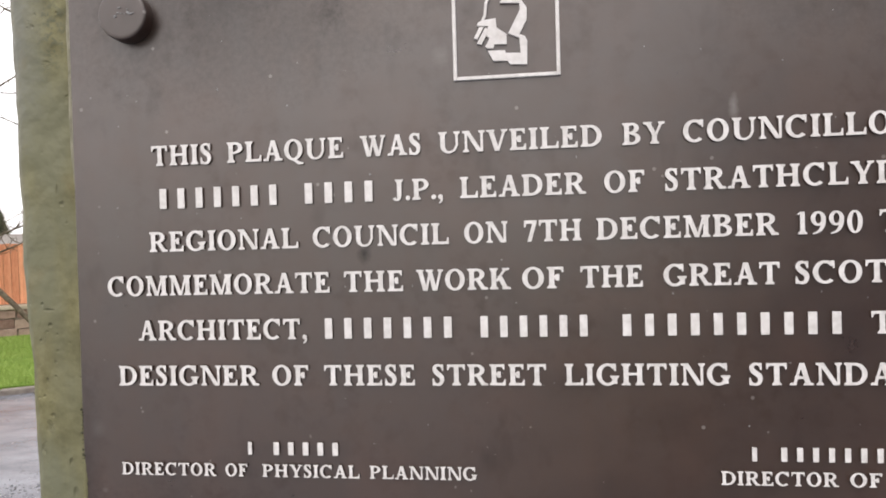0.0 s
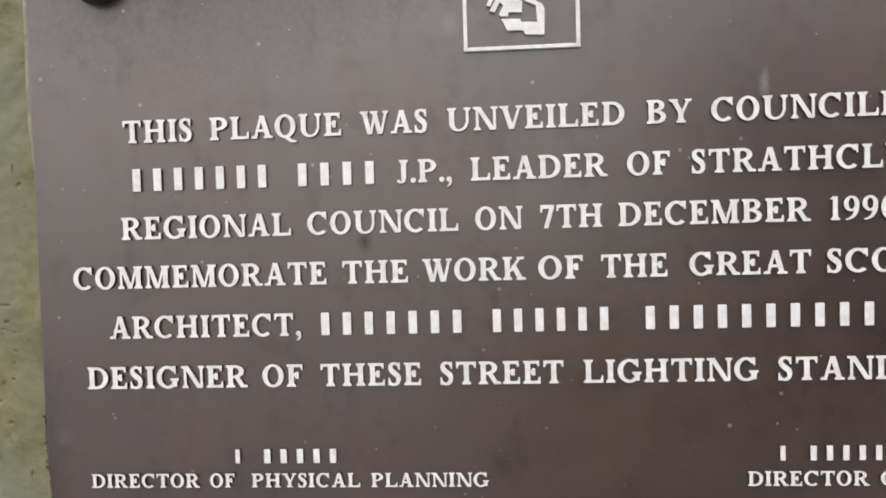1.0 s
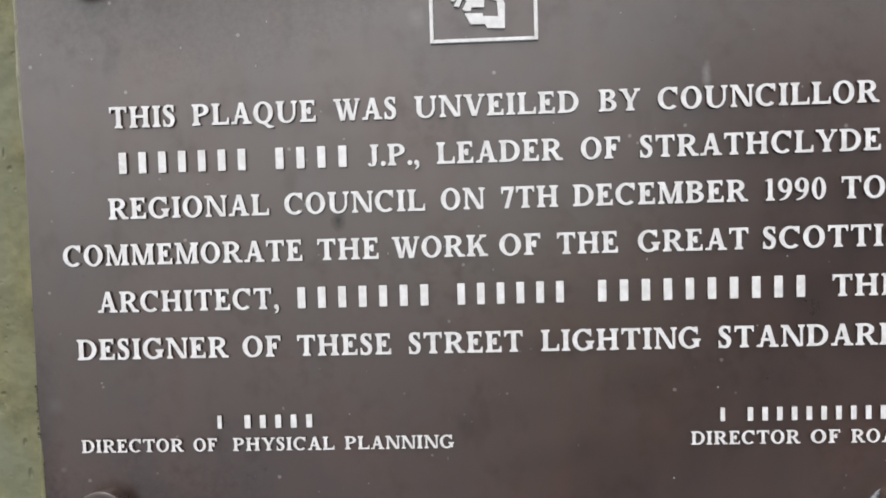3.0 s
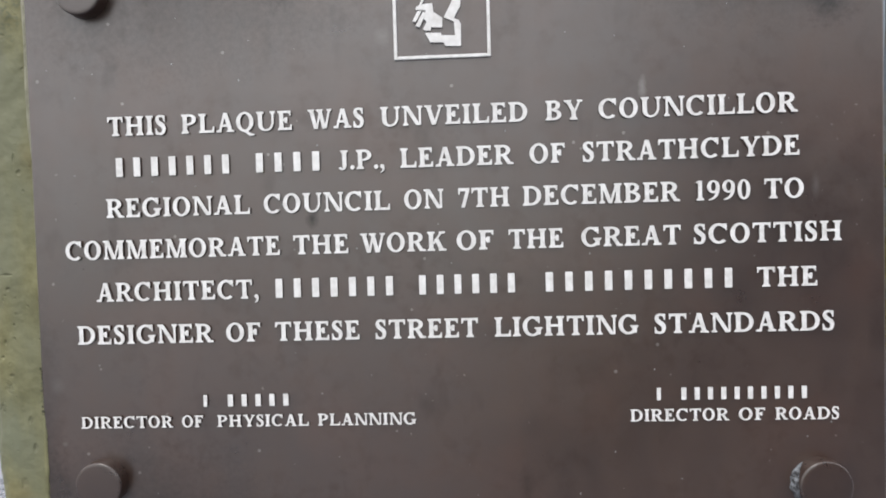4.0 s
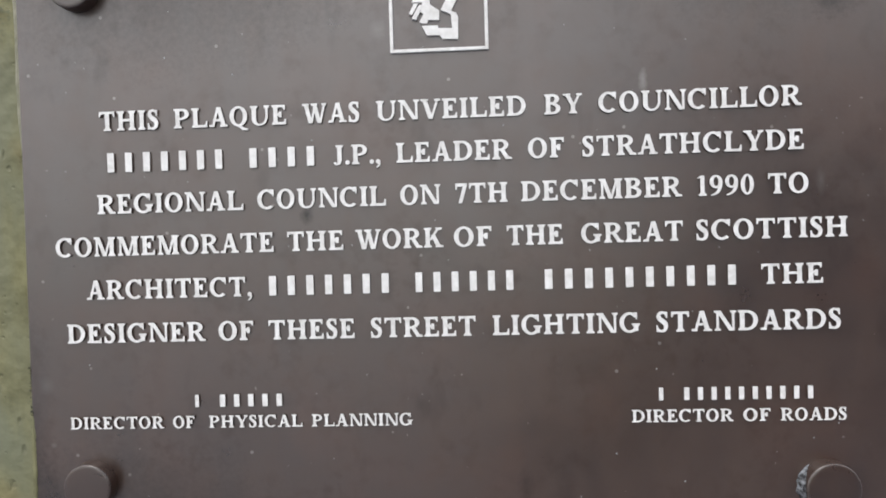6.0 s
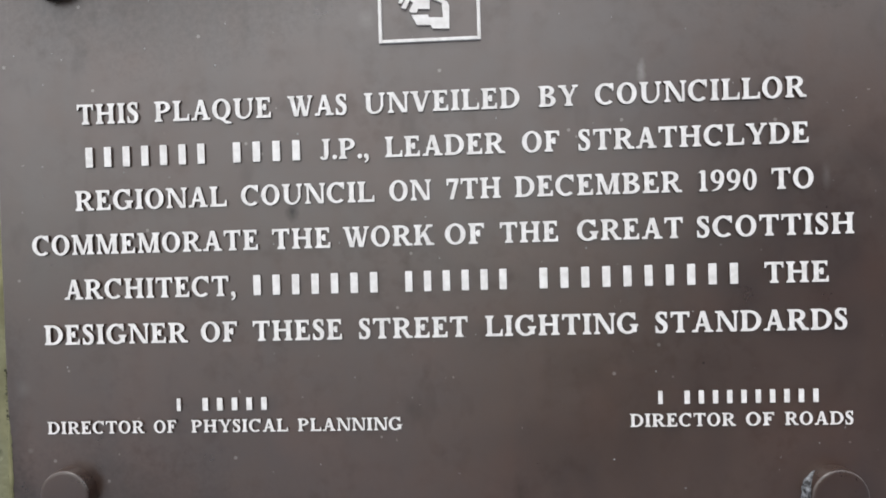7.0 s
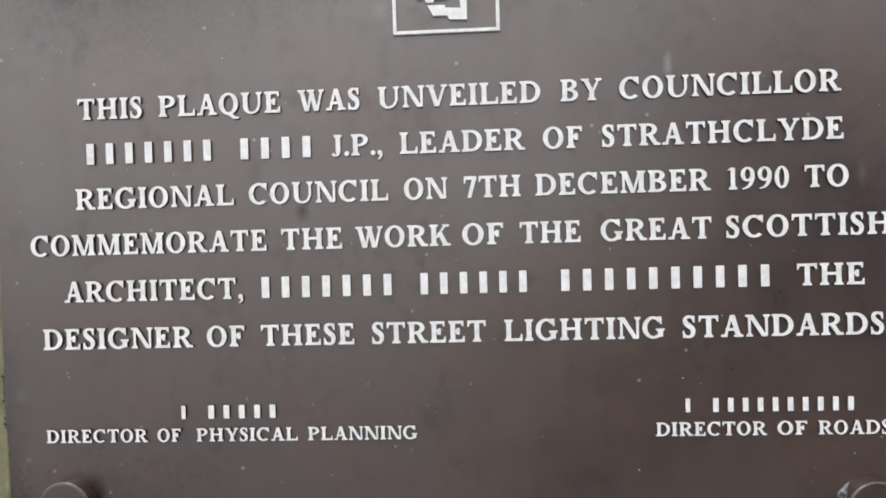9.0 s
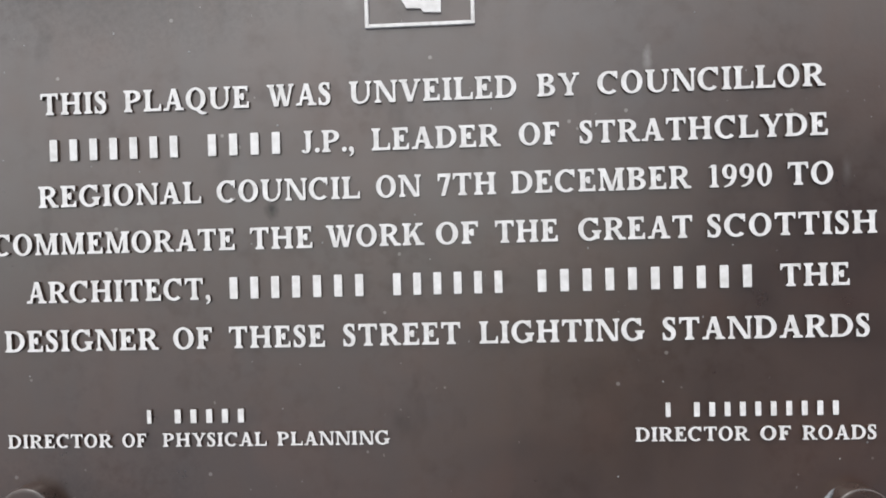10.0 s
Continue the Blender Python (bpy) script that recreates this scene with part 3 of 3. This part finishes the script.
# film of algae creeping from the shaft over the plate's edge
bm = bmesh.new()
rows = []
for k in range(60):
    z = 1.440 + 0.0017 * k
    grow = min(max((1.532 - z) / 0.030, 0.0), 1.0)
    reach = grow * (0.0017 + 0.0009 * noise.noise(Vector((1, 9, z * 160))) + 0.0007 * noise.noise(Vector((4, 2, z * 420))))
    rows.append([bm.verts.new(p) for p in ((-0.2227 - 0.0025 * grow, FACE - 0.0002, z), (-0.2227 - 0.0010 * grow, 0.0030, z), (-0.2227 - 0.0007 * grow, 0.0003, z), (-0.2227 - 0.0001 * grow, 0.0006 - 0.0011 * grow, z), (-0.2226 + max(reach, 0.0), 0.0006 - 0.0009 * grow, z), (-0.2224 + max(reach, 0.0), 0.0008 - 0.0004 * grow, z))])
for lower, upper in zip(rows, rows[1:]):
    for k in range(5):
        bm.faces.new((lower[k], lower[k + 1], upper[k + 1], upper[k]))
bmesh.ops.recalc_face_normals(bm, faces=bm.faces[:])
part("algae_film", bm, POST, lamp, "grey-green film of algae over the plate's edge", smooth=True)

# ---- plaque ----
plaque = thing("commemorative_plaque", "brown metal plaque with raised white lettering bolted to the lamp standard", "plaque")
plaque.location = (0, 0, 1.60)
Z0 = 1.60
part("plate", bevelled(-0.2230, 0.2240, 0.0, 0.0085, 1.432 - Z0, 1.782 - Z0, 0.0014, 3), PLATE, plaque)


def bolt_mesh():
    """A round cap, slightly domed, with a softened rim."""
    bm = bmesh.new()
    profile = ((0.0126, 0.0), (0.0126, 0.0062), (0.0124, 0.0068), (0.0119, 0.0071), (0.0105, 0.0072), (0.0060, 0.0073), (0.0025, 0.00735))
    rings = [[bm.verts.new((r * math.cos(k * math.tau / 40), -h, r * math.sin(k * math.tau / 40))) for k in range(40)] for r, h in profile]
    for a, b in zip(rings, rings[1:]):
        for k in range(40):
            bm.faces.new((a[k], a[(k + 1) % 40], b[(k + 1) % 40], b[k]))
    bm.faces.new(rings[-1])
    bmesh.ops.recalc_face_normals(bm, faces=bm.faces[:])
    return mesh_of(bm, "bolt", BOLT, True)


bm = bmesh.new()
line, radii = [], []
for k in range(40):
    z = 1.640 + 0.0036 * k
    line.append(Vector((-0.2256 + 0.0003 * noise.noise(Vector((0, 1, z * 70))), 0.0064, z - Z0)))
    radii.append(min(0.0004 + 0.00022 * k, 0.0027) + 0.0003 * noise.noise(Vector((5, 2, z * 90))))
tube(bm, line, radii, 8)
part("sealant", bm, SEAL, plaque, "thin pale sealing bead", smooth=True)

# added bead that imitates the highlight along the plate's right edge
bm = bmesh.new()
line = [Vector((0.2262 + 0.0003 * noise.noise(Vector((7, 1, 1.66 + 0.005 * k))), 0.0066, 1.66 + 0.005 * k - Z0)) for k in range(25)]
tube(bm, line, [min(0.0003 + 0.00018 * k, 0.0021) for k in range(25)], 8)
part("sealant", bm, GREY_GLINT, plaque, "thin grey bead imitating a highlight on the plate's edge", smooth=True)

CAP = bolt_mesh()
for x, z, a, size in ((-0.1886, 1.7397, 0, 1.0), (0.1938, 1.7380, 70, 1.0), (-0.1891, 1.4775, 140, 1.0), (0.1898, 1.4738, 220, 1.06)):
    shared("bolt", CAP, plaque, pose(x, 0.0003, z - Z0, 0, a, 0) @ Matrix.Diagonal((size, 1, size, 1)))

bm = bmesh.new()
inner, outer = [], []
for k in range(29):
    a = radians(128 + 4 * k)
    swell = math.sin(math.pi * k / 28)
    wide = 0.0003 + swell * (0.0012 + 0.0012 * noise.noise(Vector((k * 0.35, 3, 1))))
    inner.append(bm.verts.new((0.1898 + 0.0135 * math.cos(a), -0.0060 * swell - 0.0002, 1.4738 - Z0 + 0.0135 * math.sin(a))))
    outer.append(bm.verts.new((0.1898 + (0.0134 + wide) * math.cos(a), -0.0001, 1.4738 - Z0 + (0.0134 + wide) * math.sin(a))))
for k in range(28):
    bm.faces.new((inner[k], inner[k + 1], outer[k + 1], outer[k]))
bmesh.ops.recalc_face_normals(bm, faces=bm.faces[:])
part("lime_streak", bm, STREAK, plaque, "whitish lime streak beside a bolt", smooth=True)

# ---- lettering ----
RAISE = 0.0014
STEM, HAIR = 0.225, 0.125
# room that each letter takes along the line, in letter heights
ADVANCE = dict(A=1.00, B=0.90, C=0.97, D=1.00, E=0.83, F=0.80, G=1.05, H=1.07, I=0.48, J=0.58, K=1.00, L=0.88, M=1.19, N=1.06, O=0.99, P=0.88,
               Q=1.00, R=0.98, S=0.67, T=0.92, U=1.06, V=1.00, W=1.30, Y=0.99)
ADVANCE.update({"0": 0.68, "1": 0.55, "7": 0.66, "9": 0.68, ".": 0.30, ",": 0.30})
GAP, SLIM = 0.13, 0.94


def upright(x, w=STEM, y0=0.0, y1=1.0, ends="tb", out=0.085):
    """An upright stroke, with bracketed serifs at its top and bottom."""
    right = []
    if "b" in ends:
        right += [(x + w + out, y0), (x + w + out, y0 + 0.080), (x + w + 0.030, y0 + 0.110), (x + w, y0 + 0.18)]
    else:
        right += [(x + w, y0)]
    if "t" in ends:
        right += [(x + w, y1 - 0.18), (x + w + 0.030, y1 - 0.110), (x + w + out, y1 - 0.080), (x + w + out, y1)]
    else:
        right += [(x + w, y1)]
    return right + [(2 * x + w - u, v) for u, v in right[::-1]]


def slant(xa, ya, xb, yb, w):
    """A sloping stroke, its width taken along the line."""
    return [(xa, ya), (xa + w, ya), (xb + w, yb), (xb, yb)]


def foot(x, half, top=False):
    """A bracketed serif under or over a sloping stroke."""
    shape = [(x - half, 0), (x + half, 0), (x + half, 0.080), (x + half * 0.55, 0.120), (x - half * 0.55, 0.120), (x - half, 0.080)]
    return [(u, 1 - v) for u, v in shape[::-1]] if top else shape


def bar(x0, x1, y0, t=HAIR):
    return [(x0, y0), (x1, y0), (x1, y0 + t), (x0, y0 + t)]


def beak(x, y, way, size=0.25, side=1):
    """The pointed end of an arm: from its outer corner (x, y) down or up, leaning back."""
    return [(x, y), (x, y + way * size), (x - side * 0.065, y + way * size), (x - side * 0.105, y + way * 0.16), (x - side * 0.18, y + way * 0.10), (x - side * 0.18, y)]


def bow(cx, cy, rx, ry, a0, a1, tx=STEM, ty=HAIR, n=16):
    """A round stroke, heavy at its sides and fine above and below."""
    turn = [radians(a0 + (a1 - a0) * k / n) for k in range(n + 1)]
    outer = [(cx + rx * math.cos(a), cy + ry * math.sin(a)) for a in turn]
    return outer, [(cx + (rx - tx) * math.cos(a), cy + (ry - ty) * math.sin(a)) for a in turn]


def stroke(points, widths):
    """A bent stroke of changing width along its middle line."""
    fine = []
    for k in range(len(points) - 1):
        p = [points[min(max(k + j, 0), len(points) - 1)] for j in (-1, 0, 1, 2)]
        for i in range(4):
            t = i / 4
            q = [0.5 * (2 * p[1][c] + (p[2][c] - p[0][c]) * t + (2 * p[0][c] - 5 * p[1][c] + 4 * p[2][c] - p[3][c]) * t * t + (3 * p[1][c] - p[0][c] - 3 * p[2][c] + p[3][c]) * t ** 3) for c in (0, 1)]
            fine.append((q[0], q[1], widths[k] + (widths[k + 1] - widths[k]) * t))
    fine.append((*points[-1], widths[-1]))
    one, two = [], []
    for k, (x, y, w) in enumerate(fine):
        ax, ay = fine[max(k - 1, 0)][:2]
        bx, by = fine[min(k + 1, len(fine) - 1)][:2]
        d = math.hypot(bx - ax, by - ay)
        nx, ny = (by - ay) / d * w / 2, -(bx - ax) / d * w / 2
        one.append((x + nx, y + ny))
        two.append((x - nx, y - ny))
    return one, two


def strokes(ch):
    """The strokes of a roman capital or figure, one unit high, from x = 0."""
    top = 1 - HAIR
    left = upright(0.095)
    if ch == "A":
        return slant(0.120, 0, 0.40, 1, 0.13), slant(0.655, 0, 0.38, 1.0, 0.225), bar(0.20, 0.72, 0.28), foot(0.14, 0.14), foot(0.765, 0.205)
    if ch == "B":
        return (left, bar(0.2, 0.44, top), bar(0.2, 0.44, 0.475), bar(0.2, 0.44, 0), bow(0.43, 0.7575, 0.335, 0.2425, -90, 90, STEM, 0.11),
                bow(0.43, 0.2775, 0.395, 0.2775, -90, 90, STEM, 0.115))
    if ch == "C":
        return bow(0.50, 0.5, 0.50, 0.52, 38, 312, 0.225), beak(0.875, 1.0, -1, 0.34)
    if ch == "D":
        return left, bar(0.2, 0.44, top), bar(0.2, 0.44, 0), bow(0.43, 0.5, 0.52, 0.5, -90, 90, 0.22)
    if ch in "EF":
        arms = (left, bar(0.2, 0.70, top), beak(0.71, 1.0, -1), bar(0.2, 0.50, 0.465), beak(0.53, 0.51, 1, 0.15), beak(0.53, 0.51, -1, 0.15))
        return arms + ((bar(0.2, 0.72, 0), beak(0.755, 0, 1, 0.28)) if ch == "E" else ())
    if ch == "G":
        return bow(0.50, 0.5, 0.50, 0.52, 38, 312, 0.225), beak(0.875, 1.0, -1, 0.34), upright(0.70, STEM, 0.07, 0.45, "t")
    if ch == "H":
        return left, upright(0.70), bar(0.25, 0.75, 0.46)
    if ch == "I":
        return (left,)
    if ch == "J":
        return upright(0.20, STEM, 0.2, 1.0, "t"), stroke(((0.30, 0.22), (0.29, 0.10), (0.20, 0.03), (0.10, 0.05), (0.06, 0.13)), (0.205, 0.18, 0.09, 0.10, 0.15))
    if ch == "K":
        return left, slant(0.25, 0.36, 0.70, 1, 0.135), slant(0.66, 0, 0.36, 0.62, 0.235), foot(0.77, 0.16, True), foot(0.795, 0.20)
    if ch == "L":
        return left, bar(0.2, 0.80, 0), beak(0.835, 0, 1, 0.32)
    if ch == "M":
        return (upright(0.105, 0.120, 0, 0.98, "b"), foot(0.15, 0.15, True), slant(0.475, 0, 0.105, 1, 0.215), slant(0.545, 0, 0.84, 1, 0.120), upright(0.85))
    if ch == "N":
        return upright(0.115, 0.120, 0, 0.98, "b"), foot(0.15, 0.15, True), slant(0.71, 0, 0.10, 1, 0.225), upright(0.85, 0.120, 0.02, 1, "t")
    if ch in "OQ":
        ring = (bow(0.465, 0.5, 0.465, 0.52, 0, 360, 0.225, 0.115, 32),)
        return ring + ((stroke(((0.40, 0.04), (0.56, -0.02), (0.72, -0.15), (0.96, -0.18)), (0.10, 0.16, 0.15, 0.05)),) if ch == "Q" else ())
    if ch in "PR":
        head = (left, bar(0.2, 0.44, top), bar(0.2, 0.44, 0.42, 0.115), bow(0.43, 0.72, 0.385, 0.28, -90, 90, STEM, 0.115))
        return head + ((slant(0.67, 0, 0.38, 0.47, 0.225), foot(0.81, 0.16)) if ch == "R" else ())
    if ch == "S":
        spine = ((0.50, 0.77), (0.44, 0.92), (0.29, 0.965), (0.155, 0.90), (0.125, 0.77), (0.19, 0.64), (0.31, 0.535), (0.44, 0.42), (0.475, 0.26), (0.42, 0.10), (0.28, 0.035), (0.13, 0.09), (0.065, 0.24))
        return (stroke(spine, (0.08, 0.11, 0.12, 0.16, 0.20, 0.225, 0.235, 0.225, 0.20, 0.16, 0.12, 0.11, 0.08)), beak(0.545, 1.0, -1, 0.31), beak(0.02, 0.0, 1, 0.33, -1))
    if ch == "T":
        return upright(0.335, STEM, 0, 1, "b"), bar(0.05, 0.83, top), beak(0.865, 1, -1, 0.28), beak(0.01, 1, -1, 0.28, -1)
    if ch == "U":
        return (upright(0.10, STEM, 0.32, 1, "t"), upright(0.815, 0.120, 0.32, 1, "t"), bow(0.50, 0.34, 0.40, 0.36, 180, 270, STEM, 0.10), bow(0.50, 0.34, 0.40, 0.36, 270, 360, 0.120, 0.10))
    if ch == "V":
        return slant(0.38, 0, 0.08, 1, 0.225), slant(0.46, 0, 0.79, 1, 0.125), foot(0.19, 0.19, True), foot(0.83, 0.145, True)
    if ch == "W":
        return (slant(0.32, 0, 0.07, 1, 0.215), slant(0.41, 0, 0.63, 1, 0.120), slant(0.78, 0, 0.53, 1, 0.215), slant(0.88, 0, 1.12, 1, 0.120), foot(0.18, 0.18, True), foot(0.64, 0.18, True), foot(1.16, 0.13, True))
    if ch == "Y":
        return upright(0.385, STEM, 0, 0.46, "b"), slant(0.385, 0.42, 0.075, 1, 0.225), slant(0.50, 0.42, 0.77, 1, 0.125), foot(0.19, 0.19, True), foot(0.815, 0.145, True)
    if ch == "0":
        return (bow(0.305, 0.5, 0.305, 0.51, 0, 360, 0.19, 0.10, 32),)
    if ch == "1":
        return upright(0.16, 0.19, 0, 1.0, "b", 0.09), [(0.03, 0.87), (0.20, 0.88), (0.20, 1.0), (0.16, 1.0)]
    if ch == "7":
        return slant(0.15, 0, 0.42, 0.9, 0.19), bar(0.06, 0.61, 0.84, 0.16), beak(0.01, 1.0, -1, 0.33, -1)
    if ch == "9":
        return bow(0.30, 0.68, 0.30, 0.33, 0, 360, 0.185, 0.10, 28), stroke(((0.51, 0.68), (0.50, 0.45), (0.41, 0.22), (0.27, 0.08), (0.07, 0.01)), (0.175, 0.175, 0.15, 0.10, 0.05))
    dot = (bow(0.115, 0.105, 0.115, 0.115, 0, 360, 0.114, 0.114, 12),)
    return dot + ((stroke(((0.15, 0.10), (0.18, -0.02), (0.13, -0.13), (0.03, -0.20)), (0.13, 0.12, 0.08, 0.03)),) if ch == "," else ())


def letter_mesh(ch):
    """A raised letter: its strokes as low solids whose upper edges are slightly rounded, each a hair higher than the one before."""
    bm = bmesh.new()
    for i, shape in enumerate(strokes(ch)):
        high = 1 + 0.012 * i
        runs = [shape] if isinstance(shape, list) else [[shape[0][k], shape[0][k + 1], shape[1][k + 1], shape[1][k]] for k in range(len(shape[0]) - 1)]
        if not isinstance(shape, list):
            closed = math.dist(shape[0][0], shape[0][-1]) < 1e-6
            rims = [shape[0][:-1], shape[1][:-1]] if closed else [shape[0] + shape[1][::-1]]
        else:
            rims = [shape]
        spots = {}

        def vert(p, y):
            key = (round(p[0], 6), round(p[1], 6), y)
            if key not in spots:
                spots[key] = bm.verts.new((p[0], y, p[1]))
            return spots[key]

        for quad in runs:
            vs = list(dict.fromkeys(vert(p, -high) for p in quad))
            if len(vs) > 2:
                f = bm.faces.new(vs)
                f.normal_update()
                if f.normal.y > 0:
                    f.normal_flip()
        for rim in rims:
            for k in range(len(rim)):
                a, b = rim[k], rim[(k + 1) % len(rim)]
                if math.dist(a, b) > 1e-6:
                    f = bm.faces.new((vert(a, -high), vert(b, -high), vert(b, 0.0), vert(a, 0.0)))
                    f.material_index = 1
    me = mesh_of(bm, "letter", LETTER)
    me.materials.append(PLATE)
    return me


LETTERS = {}
bm = bevelled(0, 1, -1, 0, 0, 1, 0.04, 1)
for f in bm.faces:
    f.material_index = 1 if abs(f.normal.y) < 0.5 else 0
BAR = mesh_of(bm, "bar", LETTER)
BAR.materials.append(PLATE)


def word(text, x0, x1, z, cap):
    """Letters between x0 and x1 (mm), one mesh each. A number instead of text: that many plain bars."""
    x0, x1 = x0 / 1000, x1 / 1000
    if isinstance(text, int):
        step = (x1 - x0) / text
        for i in range(text):
            x = x0 + step * (i + 0.30)
            shared("bar", BAR, plaque, Matrix.LocRotScale((x, 0.0002, z - Z0), None, (step * 0.38, RAISE, cap)))
        return
    unit, x = (x1 - x0) / (sum(ADVANCE[c] for c in text) - GAP), x0
    for c in text:
        if c not in LETTERS:
            LETTERS[c] = letter_mesh(c)
        shared("letter", LETTERS[c], plaque, Matrix.LocRotScale((x, 0.0002, z - Z0), None, (unit * SLIM, RAISE, cap)))
        x += ADVANCE[c] * unit


LINES = (
    (1.6643, 0.0101, (("THIS", -178.8, -147.0), ("PLAQUE", -138.6, -79.2), ("WAS", -70.5, -41.0), ("UNVEILED", -32.3, 43.9), ("BY", 53.4, 72.0), ("COUNCILLOR", 80.5, 179.6))),
    (1.6425, 0.0101, ((7, -178.0, -110.5), (4, -102.1, -61.9), ("J.P.,", -55.0, -31.3), ("LEADER", -22.5, 35.8), ("OF", 44.8, 62.9), ("STRATHCLYDE", 71.9, 180.7))),
    (1.6208, 0.0101, (("REGIONAL", -181.4, -103.5), ("COUNCIL", -95.7, -28.9), ("ON", -21.0, -1.0), ("7TH", 7.3, 33.7), ("DECEMBER", 40.7, 120.4), ("1990", 128.5, 156.1), ("TO", 163.2, 182.7))),
    (1.5986, 0.0101, (("COMMEMORATE", -205.0, -88.0), ("THE", -80.6, -51.4), ("WORK", -44.8, -0.2), ("OF", 5.9, 25.2), ("THE", 32.9, 61.0), ("GREAT", 70.4, 120.8), ("SCOTTISH", 127.5, 201.2))),
    (1.5758, 0.0101, (("ARCHITECT,", -188.8, -100.7), (7, -93.9, -25.1), (6, -17.2, 38.6), (10, 48.6, 150.0), ("THE", 159.0, 188.9))),
    (1.5528, 0.0101, (("DESIGNER", -200.4, -126.1), ("OF", -118.6, -100.0), ("THESE", -92.0, -46.9), ("STREET", -38.4, 15.6), ("LIGHTING", 24.5, 98.5), ("STANDARDS", 106.8, 197.3))),
    (1.5180, 0.0064, ((1, -134.0, -128.7), (5, -121.4, -83.7), (1, 105.9, 111.5), (10, 118.1, 185.6))),
    (1.5070, 0.0064, (("DIRECTOR", -200.5, -149.9), ("OF", -144.7, -133.1), ("PHYSICAL", -125.3, -75.9), ("PLANNING", -70.6, -18.2), ("DIRECTOR", 93.8, 143.8), ("OF", 149.0, 162.4), ("ROADS", 167.4, 199.4))),
)
for z, cap, words in LINES:
    for text, x0, x1 in words:
        word(text, x0, x1, z, cap)


# ---- emblem ----
def flat_shape(bm, outline, high):
    """A raised flat figure from its outline in mm over the emblem's corner."""
    outline = [(0.966 * x - 0.3, 0.966 * y - 0.2) for x, y in outline]
    front = [bm.verts.new((x / 1000, -high, y / 1000)) for x, y in outline]
    rear = [bm.verts.new((x / 1000, 0.0002, y / 1000)) for x, y in outline]
    bm.faces.new(front)
    for k in range(len(front)):
        n = (k + 1) % len(front)
        bm.faces.new((front[k], rear[k], rear[n], front[n]))
    bmesh.ops.recalc_face_normals(bm, faces=bm.faces[:])


emblem = part("emblem", bmesh.new(), LETTER, plaque, "white emblem in a square outline")
emblem.location = (-0.0240, 0, 1.6984 - Z0)
TALL, WIDE, LINE = 0.0590, 0.0502, 0.0017
for name, a in (("frame_side", (0, LINE, 0, TALL)), ("frame_side", (WIDE - LINE, WIDE, 0, TALL)), ("frame_end", (LINE, WIDE - LINE, 0, LINE)), ("frame_end", (LINE, WIDE - LINE, TALL - LINE, TALL))):
    part(name, bevelled(a[0], a[1], -RAISE, 0.0002, a[2], a[3], 0.0002, 1), LETTER, emblem)
bm = bmesh.new()
flat_shape(bm, ((28.1, 44.8), (23.9, 36.9), (33.3, 36.3), (33.5, 33.0), (27.6, 21.8), (32.9, 19.4), (33.4, 12.0), (26.1, 12.4), (25.9, 13.7), (17.3, 14.0), (20.1, 8.8), (26.9, 8.6), (28.1, 6.7), (36.4, 6.3), (36.7, 17.8), (35.6, 20.0), (33.0, 21.2), (36.7, 28.0), (36.8, 33.6), (34.2, 37.8), (29.7, 37.8), (31.4, 42.0), (29.0, 46.2), (20.9, 46.6), (16.4, 37.5), (15.8, 31.6), (14.6, 29.0), (15.7, 28.9), (17.0, 31.0), (17.8, 37.4), (21.6, 45.0)), RAISE * 1)
part("figure", bm, LETTER, emblem)
bm = bmesh.new()
flat_shape(bm, ((13.0, 28.0), (15.7, 29.1), (21.6, 29.5), (22.1, 24.9), (26.8, 21.5), (26.7, 16.6), (20.8, 16.9), (20.2, 15.0), (17.3, 15.1), (16.3, 16.0), (18.5, 20.0), (16.8, 21.4), (18.0, 26.1), (14.6, 26.3), (12.4, 26.4)), RAISE * 1.05)
part("figure", bm, LETTER, emblem)
bm = bmesh.new()
flat_shape(bm, ((13.5, 25.6), (15.8, 25.7), (12.5, 19.8), (10.8, 20.3)), RAISE * 1.1)
part("figure", bm, LETTER, emblem)
bm = bmesh.new()
flat_shape(bm, ((16.5, 25.2), (18.2, 24.3), (14.6, 17.1), (12.2, 17.7)), RAISE * 1.15)
part("figure", bm, LETTER, emblem)

# specks of lime and dirt on the plate
bm = bmesh.new()
rng = random.Random(5)
for _ in range(12):
    x, z = rng.gauss(-0.1880, 0.0030), rng.gauss(1.7400 - Z0, 0.0012)
    bmesh.ops.create_icosphere(bm, subdivisions=1, radius=rng.uniform(0.0002, 0.0006), matrix=Matrix.Translation((x, -0.0073, z)) @ Matrix.Diagonal((2.0, 0.12, 0.9, 1)))
for _ in range(120):
    x, z = rng.uniform(-0.218, 0.218), rng.uniform(-0.160, 0.175)
    r = rng.choice((0.00018, 0.0002, 0.0003, 0.0003, 0.0004, 0.0005))
    bmesh.ops.create_icosphere(bm, subdivisions=1, radius=r, matrix=Matrix.Translation((x, 0, z)) @ Matrix.Diagonal((rng.uniform(0.6, 1.3), 0.25, rng.uniform(0.6, 1.8), 1)))
part("lime_specks", bm, LIME, plaque, "tiny pale lime specks", smooth=True)["kind"] = "stuff"
